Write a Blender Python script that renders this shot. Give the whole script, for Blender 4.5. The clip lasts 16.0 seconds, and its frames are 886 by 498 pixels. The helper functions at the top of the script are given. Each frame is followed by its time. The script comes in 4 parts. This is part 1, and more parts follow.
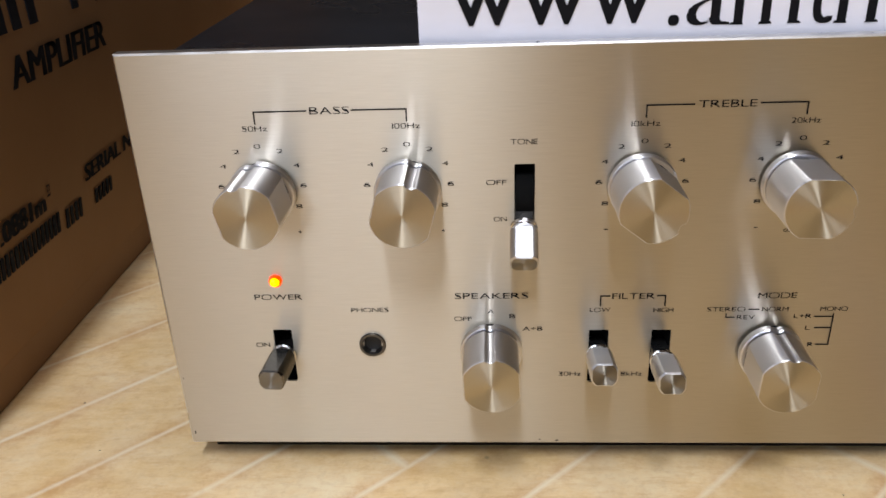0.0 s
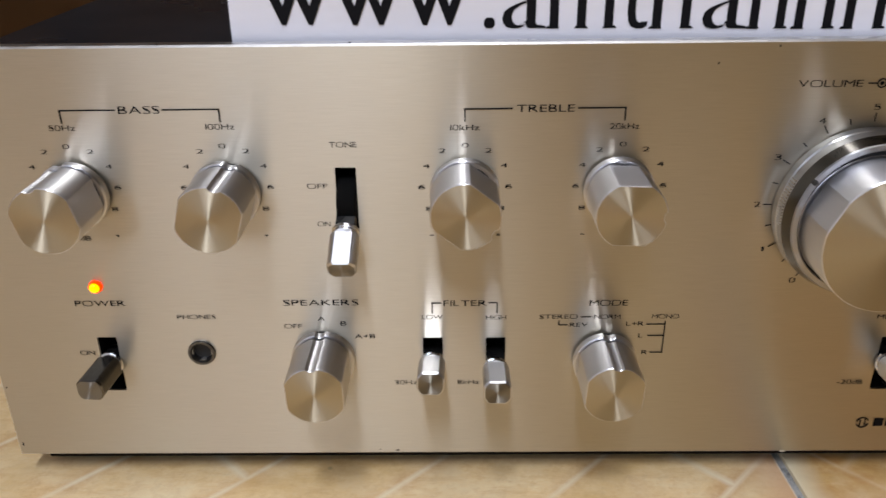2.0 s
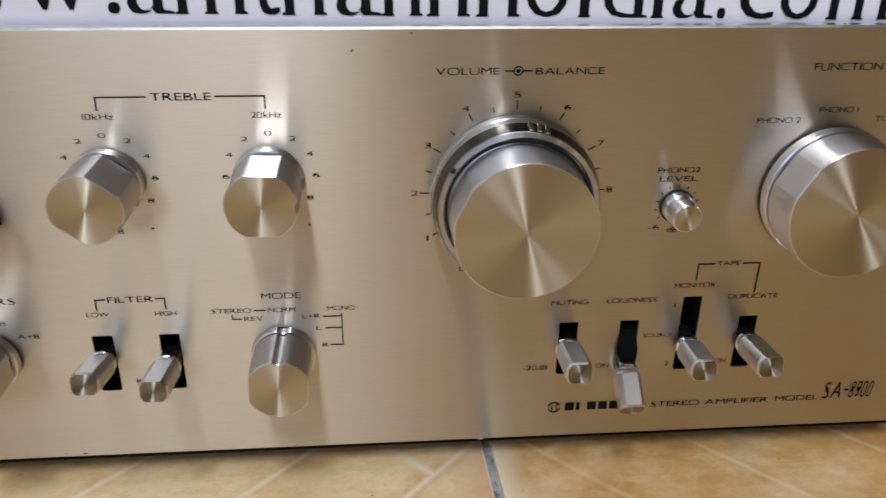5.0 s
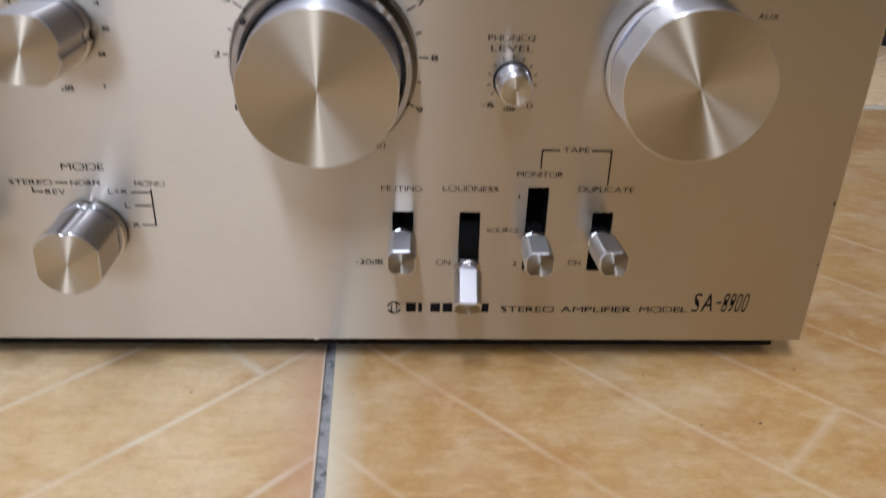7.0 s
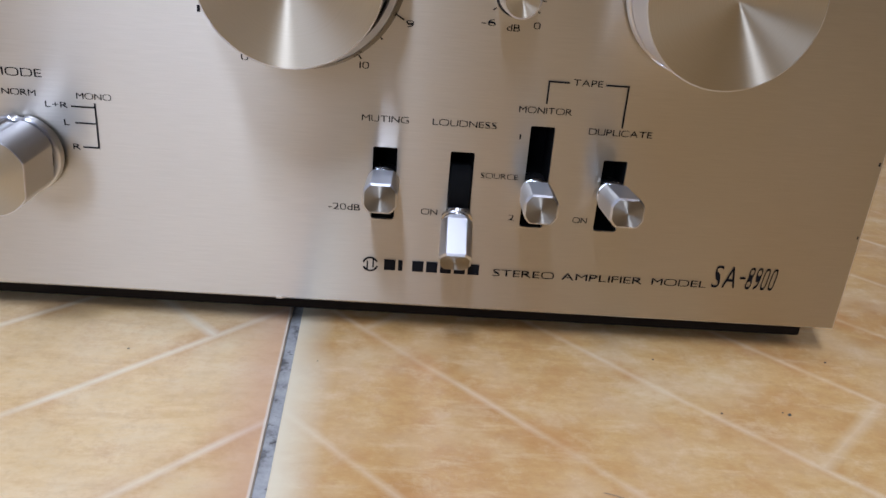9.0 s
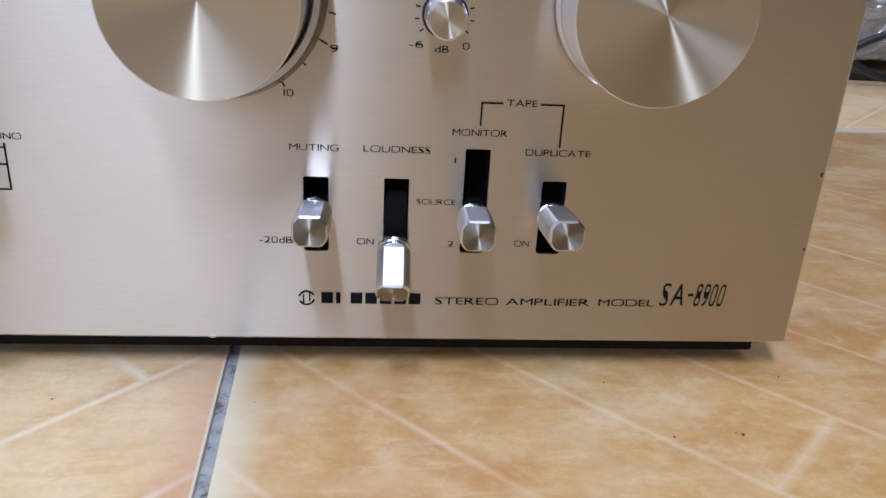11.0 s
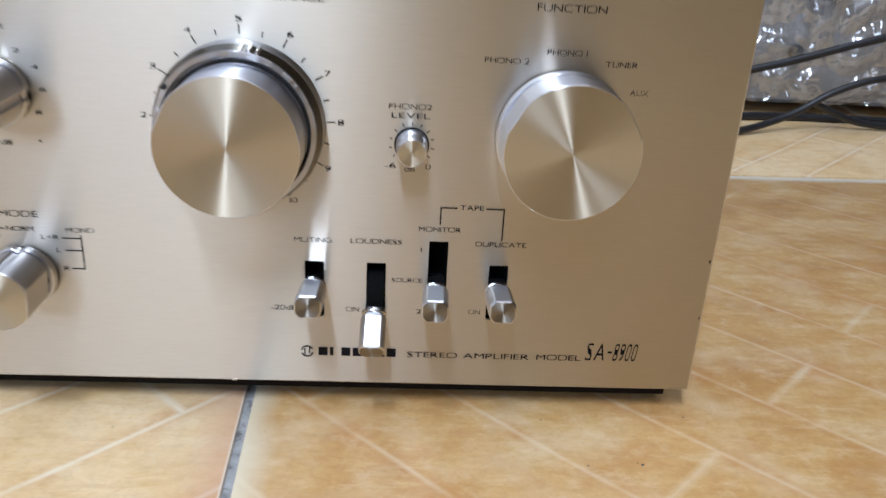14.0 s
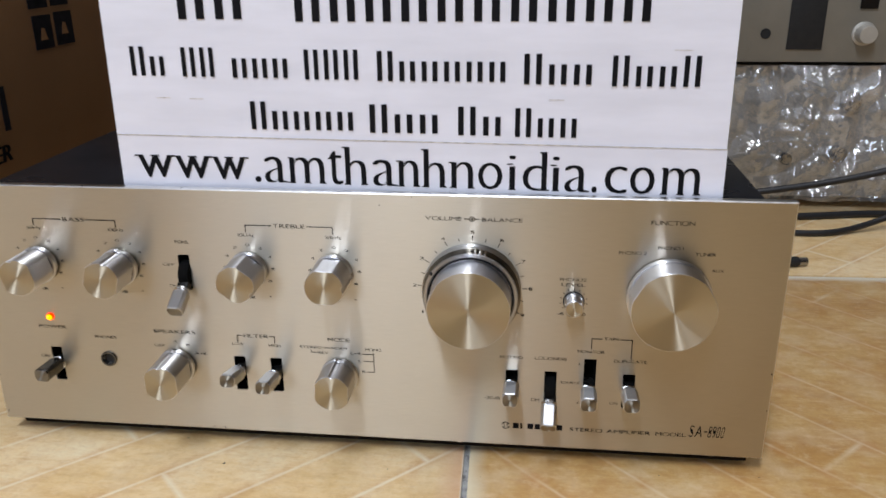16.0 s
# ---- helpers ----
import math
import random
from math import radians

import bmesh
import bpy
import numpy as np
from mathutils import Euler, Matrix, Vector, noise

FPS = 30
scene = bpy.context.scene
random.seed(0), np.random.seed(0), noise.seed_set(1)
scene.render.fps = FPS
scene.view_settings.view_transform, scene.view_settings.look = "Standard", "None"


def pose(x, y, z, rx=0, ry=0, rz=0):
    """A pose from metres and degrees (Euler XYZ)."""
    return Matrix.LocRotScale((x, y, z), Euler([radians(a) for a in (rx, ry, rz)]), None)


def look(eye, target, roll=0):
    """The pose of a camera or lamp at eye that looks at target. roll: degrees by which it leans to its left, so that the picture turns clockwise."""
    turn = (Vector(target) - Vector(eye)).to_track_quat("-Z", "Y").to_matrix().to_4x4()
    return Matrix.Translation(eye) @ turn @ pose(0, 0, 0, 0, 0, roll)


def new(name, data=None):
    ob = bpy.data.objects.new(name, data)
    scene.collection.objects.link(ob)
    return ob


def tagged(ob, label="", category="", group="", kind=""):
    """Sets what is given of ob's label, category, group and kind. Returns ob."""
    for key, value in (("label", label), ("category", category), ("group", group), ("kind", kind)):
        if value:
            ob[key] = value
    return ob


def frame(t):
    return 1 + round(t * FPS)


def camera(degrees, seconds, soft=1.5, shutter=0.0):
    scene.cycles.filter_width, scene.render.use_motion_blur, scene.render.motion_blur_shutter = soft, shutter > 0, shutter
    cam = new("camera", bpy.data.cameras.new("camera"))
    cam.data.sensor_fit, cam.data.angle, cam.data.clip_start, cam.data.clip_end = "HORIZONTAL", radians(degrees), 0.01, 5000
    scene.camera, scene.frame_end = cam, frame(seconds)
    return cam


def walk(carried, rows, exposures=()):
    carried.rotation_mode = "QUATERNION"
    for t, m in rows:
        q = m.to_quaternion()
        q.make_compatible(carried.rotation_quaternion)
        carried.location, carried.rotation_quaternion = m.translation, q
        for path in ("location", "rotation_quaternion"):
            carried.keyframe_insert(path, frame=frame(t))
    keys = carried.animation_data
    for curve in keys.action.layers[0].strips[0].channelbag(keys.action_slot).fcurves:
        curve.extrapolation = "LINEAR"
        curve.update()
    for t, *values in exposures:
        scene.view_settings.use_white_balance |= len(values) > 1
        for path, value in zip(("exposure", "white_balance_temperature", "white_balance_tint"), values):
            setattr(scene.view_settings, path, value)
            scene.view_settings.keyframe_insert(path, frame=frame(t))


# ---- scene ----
cam = camera(56.89, 16.0, shutter=0.4)
PATH = [
    (0, (-0.1021, -0.2322, 0.1975), (-0.1199, 0.0379, 0.0682), -2.31),
    (0.5, (-0.0925, -0.2292, 0.1963), (-0.1082, 0.0410, 0.0669), -2.18),
    (1, (-0.0795, -0.2265, 0.1968), (-0.0914, 0.0437, 0.0669), -1.83),
    (1.5, (-0.0734, -0.2274, 0.1956), (-0.0807, 0.0433, 0.0666), -1.14),
    (2, (-0.0609, -0.2254, 0.1942), (-0.0642, 0.0458, 0.0661), -0.69),
    (2.5, (-0.0503, -0.2259, 0.1931), (-0.0503, 0.0456, 0.0655), -0.41),
    (3, (-0.0457, -0.2251, 0.1929), (-0.0407, 0.0456, 0.0638), 0.07),
    (3.5, (-0.0353, -0.2245, 0.1938), (-0.0258, 0.0464, 0.0650), 0.32),
    (4, (-0.0170, -0.2227, 0.1922), (-0.0026, 0.0478, 0.0634), 0.40),
    (4.5, (-0.0006, -0.2235, 0.1907), (0.0195, 0.0463, 0.0610), 0.59),
    (4.7, (0.0066, -0.2240, 0.1918), (0.0309, 0.0453, 0.0619), 0.77),
    (6.8, (0.0777, -0.2240, 0.1720), (0.0948, 0.0418, 0.0338), 1.43),
    (7, (0.0813, -0.2209, 0.1589), (0.0941, 0.0446, 0.0197), 1.74),
    (7.5, (0.0874, -0.2158, 0.1266), (0.0974, 0.0527, -0.0069), 2.31),
    (8, (0.0906, -0.2109, 0.1178), (0.1033, 0.0603, -0.0100), 3.56),
    (8.5, (0.0867, -0.2081, 0.1138), (0.1009, 0.0646, -0.0106), 4.45),
    (9, (0.0856, -0.2035, 0.1188), (0.1004, 0.0701, -0.0035), 4.69),
    (9.5, (0.0913, -0.2048, 0.1241), (0.1075, 0.0691, 0.0027), 4.84),
    (9.7, (0.0929, -0.2033, 0.1268), (0.1112, 0.0721, 0.0092), 4.75),
    (11.8, (0.0936, -0.1922, 0.1160), (0.1217, 0.0828, -0.0018), 2.90),
    (12, (0.0938, -0.1914, 0.1158), (0.1218, 0.0836, -0.0006), 2.85),
    (12.5, (0.0983, -0.1889, 0.1165), (0.1267, 0.0855, -0.0014), 2.71),
    (13, (0.0992, -0.1885, 0.1165), (0.1289, 0.0856, -0.0018), 2.82),
    (13.5, (0.1024, -0.2031, 0.1391), (0.1276, 0.0705, 0.0185), 3.31),
    (14, (0.1056, -0.2433, 0.1651), (0.1232, 0.0322, 0.0475), 3.26),
    (14.5, (0.1013, -0.2902, 0.1959), (0.1043, -0.0123, 0.0829), 3.04),
    (15, (0.0906, -0.3373, 0.2278), (0.0765, -0.0587, 0.1174), 1.76),
    (15.5, (0.0925, -0.3640, 0.2480), (0.0668, -0.0848, 0.1414), 0.16),
    (16, (0.0887, -0.3799, 0.2624), (0.0559, -0.1003, 0.1588), -0.61),
]
LIGHTNESS = [
    (0.0, 0.04, 8500, 20),
    (2.0, -0.18, 8450, 20),
    (4.7, -0.19, 8300, 20),
    (6.8, -0.15, 7700, 23),
    (8.0, 0.02, 6800, 21),
    (9.7, 0.06, 6800, 23),
    (11.8, 0.24, 6500, 21),
    (13.4, 0.22, 6550, 20),
    (14.0, 0.26, 7000, 17),
    (14.6, -0.20, 8000, 18),
    (15.0, -0.30, 7950, 17),
    (16.0, -0.05, 8050, 17),
]
walk(cam, [(t, look(eye, target, roll)) for t, eye, target, roll in PATH], LIGHTNESS)

# ---- world and lights ----
world = bpy.data.worlds.new("room_world")
scene.world = world
world.use_nodes = True
world.node_tree.nodes["Background"].inputs[0].default_value = (0.8, 0.9, 1.0, 1)
world.node_tree.nodes["Background"].inputs[1].default_value = 0.05


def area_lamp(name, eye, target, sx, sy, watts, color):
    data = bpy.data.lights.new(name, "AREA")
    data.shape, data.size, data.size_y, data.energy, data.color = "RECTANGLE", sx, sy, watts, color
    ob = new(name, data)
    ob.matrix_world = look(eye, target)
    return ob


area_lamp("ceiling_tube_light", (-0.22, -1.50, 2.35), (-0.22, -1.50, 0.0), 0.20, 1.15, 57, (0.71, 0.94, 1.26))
# Unseen overhead area lamp, added in place of light bounced off the ceiling.
area_lamp("overhead_fill_light", (0.30, 0.18, 2.50), (0.30, 0.18, 0.0), 1.4, 0.9, 13, (0.80, 0.95, 1.15))
# Lamp in an unseen opening, added to brighten the faceplate's left reflections.
area_lamp("left_fill_light", (-0.99, -3.17, 1.35), (-0.99, 0.0, 1.35), 1.10, 1.46, 23, (0.68, 0.92, 1.28))

# ---- material helpers ----


class Nodes:
    """A small builder for one node material."""

    def __init__(self, name):
        self.mat = bpy.data.materials.new(name)
        self.mat.use_nodes = True
        self.tree = self.mat.node_tree
        self.bsdf = self.tree.nodes["Principled BSDF"]

    def add(self, kind, **props):
        n = self.tree.nodes.new(kind)
        for key, value in props.items():
            setattr(n, key, value)
        return n

    def link(self, a, b):
        self.tree.links.new(a, b)

    def value(self, socket, v):
        if hasattr(v, "links"):
            self.link(v, socket)
        else:
            socket.default_value = v

    def math(self, op, a, b=0.0, c=0.0, clamp=False):
        n = self.add("ShaderNodeMath", operation=op, use_clamp=clamp)
        for s, v in zip(n.inputs, (a, b, c)):
            self.value(s, v)
        return n.outputs[0]

    def coord(self, scale=(1, 1, 1), kind="Object"):
        tc = self.add("ShaderNodeTexCoord")
        mp = self.add("ShaderNodeMapping")
        mp.inputs["Scale"].default_value = scale
        self.link(tc.outputs[kind], mp.inputs[0])
        return mp.outputs[0]

    def noise(self, vec, scale, detail=4.0, rough=0.55):
        n = self.add("ShaderNodeTexNoise")
        n.inputs["Scale"].default_value = scale
        n.inputs["Detail"].default_value = detail
        n.inputs["Roughness"].default_value = rough
        self.link(vec, n.inputs["Vector"])
        return n.outputs[0]

    def ramp(self, fac, *stops):
        n = self.add("ShaderNodeValToRGB")
        el = n.color_ramp.elements
        while len(el) < len(stops):
            el.new(0.5)
        for e, (p, c) in zip(el, stops):
            e.position = p
            e.color = (*c, 1) if len(c) == 3 else c
        self.link(fac, n.inputs[0])
        return n.outputs[0]

    def span(self, fac, lo, hi, a=0.0, b=1.0):
        n = self.add("ShaderNodeMapRange")
        self.link(fac, n.inputs[0])
        for s, v in zip(n.inputs[1:5], (lo, hi, a, b)):
            s.default_value = v
        return n.outputs[0]

    def mix(self, fac, a, b, mode="MIX"):
        n = self.add("ShaderNodeMix", data_type="RGBA", blend_type=mode)
        self.value(n.inputs[0], fac)
        for s, v in ((n.inputs[6], a), (n.inputs[7], b)):
            if isinstance(v, tuple):
                s.default_value = (*v, 1)
            else:
                self.link(v, s)
        return n.outputs[2]

    def bump(self, height, strength=0.2, distance=0.001):
        n = self.add("ShaderNodeBump")
        n.inputs["Strength"].default_value = strength
        n.inputs["Distance"].default_value = distance
        self.link(height, n.inputs["Height"])
        self.link(n.outputs[0], self.bsdf.inputs["Normal"])
        return n.outputs[0]

    def set(self, **kw):
        for key, v in kw.items():
            s = self.bsdf.inputs[key.replace("_", " ")]
            if isinstance(v, tuple) and len(v) == 3:
                s.default_value = (*v, 1)
            else:
                self.value(s, v)
        return self


def plain(name, color, rough=0.5, metal=0.0, grain=0.08, scale=60.0, bump=0.15):
    n = Nodes(name)
    v = n.coord()
    f = n.noise(v, scale)
    dark = tuple(c * (1 - grain) for c in color)
    light = tuple(min(1.0, c * (1 + grain)) for c in color)
    n.set(Base_Color=n.ramp(f, (0.3, dark), (0.7, light)), Metallic=metal)
    n.set(Roughness=n.span(n.noise(v, scale * 0.4), 0.3, 0.7, max(0.03, rough - 0.06), min(1.0, rough + 0.06)))
    n.bump(f, bump, 0.0003)
    return n.mat


def brushed_plate():
    """Champagne-silver aluminium brushed along x."""
    n = Nodes("brushed_aluminium_plate")
    fine = n.noise(n.coord((110, 1, 4600)), 1.0, 3.0)
    broad = n.noise(n.coord((9, 1, 320)), 1.0, 2.0)
    cloud = n.noise(n.coord(), 14.0, 3.0)
    grain = n.math("ADD", n.math("MULTIPLY", fine, 0.90), n.math("MULTIPLY", broad, 0.10))
    base = n.ramp(grain, (0.32, (0.540, 0.488, 0.405)), (0.68, (0.588, 0.534, 0.449)))
    n.set(Base_Color=n.mix(n.span(cloud, 0.35, 0.7, 0.0, 0.25), base, (0.465, 0.435, 0.37)), Metallic=0.98)
    n.set(Roughness=0.315, Anisotropic=0.965)
    t = n.add("ShaderNodeCombineXYZ")
    t.inputs[2].default_value = 1.0
    n.link(t.outputs[0], n.bsdf.inputs["Tangent"])
    return n.mat


def turned_face(name="turned_aluminium_face", low=(0.468, 0.414, 0.318), high=(0.530, 0.470, 0.370), rough=0.36):
    """Aluminium turned on a lathe: fine rings round the axis y, so that gloss fans out from the middle."""
    n = Nodes(name)
    tc = n.add("ShaderNodeTexCoord")
    sep = n.add("ShaderNodeSeparateXYZ")
    n.link(tc.outputs["Object"], sep.inputs[0])
    flat = n.add("ShaderNodeCombineXYZ")
    n.link(sep.outputs[0], flat.inputs[0])
    n.link(sep.outputs[2], flat.inputs[2])
    norm = n.add("ShaderNodeVectorMath", operation="NORMALIZE")
    n.link(flat.outputs[0], norm.inputs[0])
    length = n.add("ShaderNodeVectorMath", operation="LENGTH")
    n.link(flat.outputs[0], length.inputs[0])
    rad = n.add("ShaderNodeCombineXYZ")
    n.link(length.outputs["Value"], rad.inputs[0])
    rings = n.noise(rad.outputs[0], 5200.0, 2.0)
    n.set(Base_Color=n.ramp(rings, (0.3, low), (0.7, high)), Metallic=1.0)
    n.set(Roughness=n.span(rings, 0.3, 0.7, rough - 0.03, rough + 0.03), Anisotropic=1.0)
    n.link(norm.outputs[0], n.bsdf.inputs["Tangent"])
    n.bump(rings, 0.05, 0.00003)
    return n.mat


def turned_side(name="turned_aluminium_side", rough=0.33, color=(0.74, 0.74, 0.77)):
    """The knob's flank, with fine rings round the axis."""
    n = Nodes(name)
    rings = n.noise(n.coord((1, 5200, 1)), 1.0, 2.0)
    n.set(Base_Color=n.ramp(rings, (0.3, tuple(c * 0.95 for c in color)), (0.7, color)), Metallic=1.0)
    n.set(Roughness=n.span(rings, 0.3, 0.7, rough - 0.02, rough + 0.02), Anisotropic=0.88)
    t = n.add("ShaderNodeCombineXYZ")
    t.inputs[1].default_value = 1.0
    n.link(t.outputs[0], n.bsdf.inputs["Tangent"])
    n.bump(rings, 0.02, 0.00004)
    return n.mat


def tile_material(name, sign, u0, v0, stops):
    """Glazed floor tile printed with diagonal planks; sign: the way that the diagonals run."""
    n = Nodes(name)
    tc = n.add("ShaderNodeTexCoord")
    geo = n.add("ShaderNodeNewGeometry")
    sep = n.add("ShaderNodeSeparateXYZ")
    n.link(geo.outputs["Position"], sep.inputs[0])
    x, y = sep.outputs[0], sep.outputs[1]
    wob = n.noise(geo.outputs["Position"], 9.0, 2.0)
    wob = n.math("MULTIPLY", n.math("SUBTRACT", wob, 0.5), 0.004)
    sx = n.math("MULTIPLY", x, sign)
    u = n.math("DIVIDE", n.math("ADD", n.math("SUBTRACT", n.math("ADD", y, sx), u0), wob), 0.0578)
    row = n.math("FLOOR", u)
    fu = n.math("ABSOLUTE", n.math("SUBTRACT", n.math("FRACT", n.math("ADD", u, 0.5)), 0.5))
    v = n.math("DIVIDE", n.math("ADD", n.math("SUBTRACT", n.math("SUBTRACT", sx, y), v0), wob), 0.33)
    v = n.math("ADD", v, n.math("MULTIPLY", n.math("ADD", row, 1.0), 0.5))
    col = n.math("FLOOR", v)
    fv = n.math("ABSOLUTE", n.math("SUBTRACT", n.math("FRACT", n.math("ADD", v, 0.5)), 0.5))
    soft = n.noise(geo.outputs["Position"], 70.0, 3.0)
    lu = n.span(n.math("ADD", fu, n.math("MULTIPLY", soft, 0.02)), 0.006, 0.050, 1.0, 0.0)
    lv = n.span(n.math("ADD", fv, n.math("MULTIPLY", soft, 0.006)), 0.002, 0.014, 1.0, 0.0)
    line = n.math("MAXIMUM", lu, lv)
    w2 = n.add("ShaderNodeTexWhiteNoise", noise_dimensions="2D")
    cell = n.add("ShaderNodeCombineXYZ")
    n.link(row, cell.inputs[0])
    n.link(col, cell.inputs[1])
    n.link(cell.outputs[0], w2.inputs["Vector"])
    rot = n.add("ShaderNodeMapping")
    rot.inputs["Rotation"].default_value = (0, 0, radians(45 * sign))
    rot.inputs["Scale"].default_value = (1.0, 1.6, 1.0)
    n.link(geo.outputs["Position"], rot.inputs[0])
    mott = n.noise(rot.outputs[0], 17.0, 8.0, 0.76)
    mott = n.math("ADD", mott, n.math("MULTIPLY", n.math("SUBTRACT", w2.outputs["Value"], 0.5), 0.10))
    wood = n.ramp(mott, *zip((0.30, 0.44, 0.56, 0.70), stops))
    along = n.add("ShaderNodeMapping")
    along.inputs["Rotation"].default_value = (0, 0, radians(45 * sign))
    along.inputs["Scale"].default_value = (1.0, 4.5, 1.0)
    n.link(geo.outputs["Position"], along.inputs[0])
    streak = n.noise(along.outputs[0], 42.0, 6.0, 0.72)
    wood = n.mix(n.span(streak, 0.50, 0.68, 0.0, 0.42), wood, (0.52, 0.255, 0.085) if sign > 0 else (0.62, 0.34, 0.13))
    wood = n.mix(n.span(streak, 0.34, 0.47, 0.32, 0.0), wood, (0.79, 0.60, 0.38))
    speck = n.noise(geo.outputs["Position"], 260.0, 4.0, 0.7)
    wood = n.mix(n.span(speck, 0.50, 0.68, 0.0, 0.34 if sign > 0 else 0.22), wood, (0.50, 0.26, 0.10))
    crumb = n.noise(geo.outputs["Position"], 120.0, 6.0, 0.75)
    wood = n.mix(n.span(crumb, 0.52, 0.70, 0.0, 0.38), wood, (0.79, 0.60, 0.38))
    cloud = n.noise(geo.outputs["Position"], 38.0, 4.0)
    wood = n.mix(n.span(cloud, 0.48, 0.70, 0.0, 0.40), wood, (0.75, 0.56, 0.35))
    rust = n.noise(geo.outputs["Position"], 46.0, 8.0, 0.78)
    wood = n.mix(n.span(rust, 0.54, 0.68, 0.0, 0.50 if sign > 0 else 0.36), wood, (0.56, 0.25, 0.085))
    hem = n.math("MULTIPLY", n.span(fu, 0.05, 0.16, 1.0, 0.0), n.span(rust, 0.40, 0.58, 0.0, 1.0))
    wood = n.mix(n.math("MULTIPLY", hem, 0.35), wood, (0.56, 0.24, 0.075))
    pale = n.noise(geo.outputs["Position"], 25.0, 3.0)
    color = n.mix(n.math("MULTIPLY", line, n.span(pale, 0.35, 0.65, 0.14 if sign > 0 else 0.45, 0.54 if sign > 0 else 0.95)), wood, (0.84, 0.70, 0.49) if sign > 0 else (0.92, 0.81, 0.62))
    local = n.add("ShaderNodeSeparateXYZ")
    n.link(tc.outputs["Object"], local.inputs[0])
    edge = n.math("ADD", local.outputs[0], n.math("MULTIPLY", n.math("SUBTRACT", pale, 0.5), 0.008))
    if sign > 0:
        color = n.mix(n.span(edge, 0.003, 0.013, 0.85, 0.0), color, (0.80, 0.70, 0.50))
    else:
        color = n.mix(n.span(edge, TS - 0.016, TS - 0.004, 0.0, 0.55), color, (0.70, 0.38, 0.24))
        color = n.mix(n.span(local.outputs[0], TS - 0.0024, TS - 0.0021, 0.0, 0.6), color, (0.85, 0.78, 0.66))
    far = n.math("ADD", local.outputs[1], n.math("MULTIPLY", n.math("SUBTRACT", pale, 0.5), 0.006))
    color = n.mix(n.span(far, TS - 0.012, TS - 0.005, 0.0, 0.9), color, (0.88, 0.82, 0.68))
    dots = n.add("ShaderNodeTexVoronoi")
    dots.inputs["Scale"].default_value = 17.0
    n.link(geo.outputs["Position"], dots.inputs["Vector"])
    color = n.mix(n.span(dots.outputs["Distance"], 0.012, 0.03, 0.85, 0.0), color, (0.10, 0.08, 0.07))
    n.set(Base_Color=color, Roughness=n.span(mott, 0.3, 0.7, 0.30, 0.42))
    n.bump(n.math("ADD", n.math("MULTIPLY", line, -0.6), n.math("MULTIPLY", speck, 0.4)), 0.15, 0.0005)
    return n.mat


def cardboard_material():
    n = Nodes("brown_cardboard")
    flute = n.noise(n.coord((1, 240, 3)), 1.0, 2.0)
    stain = n.noise(n.coord(), 9.0, 5.0)
    base = n.ramp(stain, (0.3, (0.25, 0.122, 0.053)), (0.7, (0.315, 0.166, 0.079)))
    n.set(Base_Color=n.mix(n.span(flute, 0.3, 0.7, 0.0, 0.25), base, (0.285, 0.145, 0.064)), Roughness=0.75)
    n.bump(flute, 0.15, 0.0006)
    return n.mat


def paper_material():
    n = Nodes("white_printed_paper")
    stain = n.noise(n.coord((1, 1, 5)), 14.0, 4.0)
    n.set(Base_Color=n.ramp(stain, (0.35, (0.78, 0.78, 0.86)), (0.65, (0.86, 0.86, 0.95))), Roughness=0.42)
    n.bump(n.noise(n.coord((1, 1, 3)), 30.0, 3.0), 0.15, 0.001)
    return n.mat


def cling_material():
    """Crumpled clear packing film: mostly see-through, a little milky, with sharp glints on its folds."""
    n = Nodes("clear_packing_film")
    h = n.noise(n.coord((1.0, 1.0, 0.6)), 120.0, 2.0, 0.5)
    b = n.bump(h, 0.35, 0.003)
    gloss = n.add("ShaderNodeBsdfGlossy")
    gloss.inputs["Roughness"].default_value = 0.08
    n.link(b, gloss.inputs["Normal"])
    milk = n.add("ShaderNodeBsdfDiffuse")
    milk.inputs[0].default_value = (0.85, 0.87, 0.90, 1)
    clear = n.add("ShaderNodeBsdfTransparent")
    clear.inputs[0].default_value = (0.93, 0.93, 0.94, 1)
    fold = n.span(n.noise(n.coord((1.0, 1.0, 0.6)), 60.0, 5.0, 0.65), 0.38, 0.75, 0.06, 0.44)
    up = n.add("ShaderNodeSeparateXYZ")
    n.link(n.coord(), up.inputs[0])
    fold = n.math("ADD", n.math("MULTIPLY", fold, n.span(up.outputs[2], 0.05, 0.14, 0.45, 1.0)), 0.02)
    first = n.add("ShaderNodeMixShader")
    n.link(fold, first.inputs[0])
    n.link(clear.outputs[0], first.inputs[1])
    n.link(milk.outputs[0], first.inputs[2])
    second = n.add("ShaderNodeMixShader")
    second.inputs[0].default_value = 0.24
    n.link(first.outputs[0], second.inputs[1])
    n.link(gloss.outputs[0], second.inputs[2])
    n.link(second.outputs[0], n.tree.nodes["Material Output"].inputs["Surface"])
    return n.mat


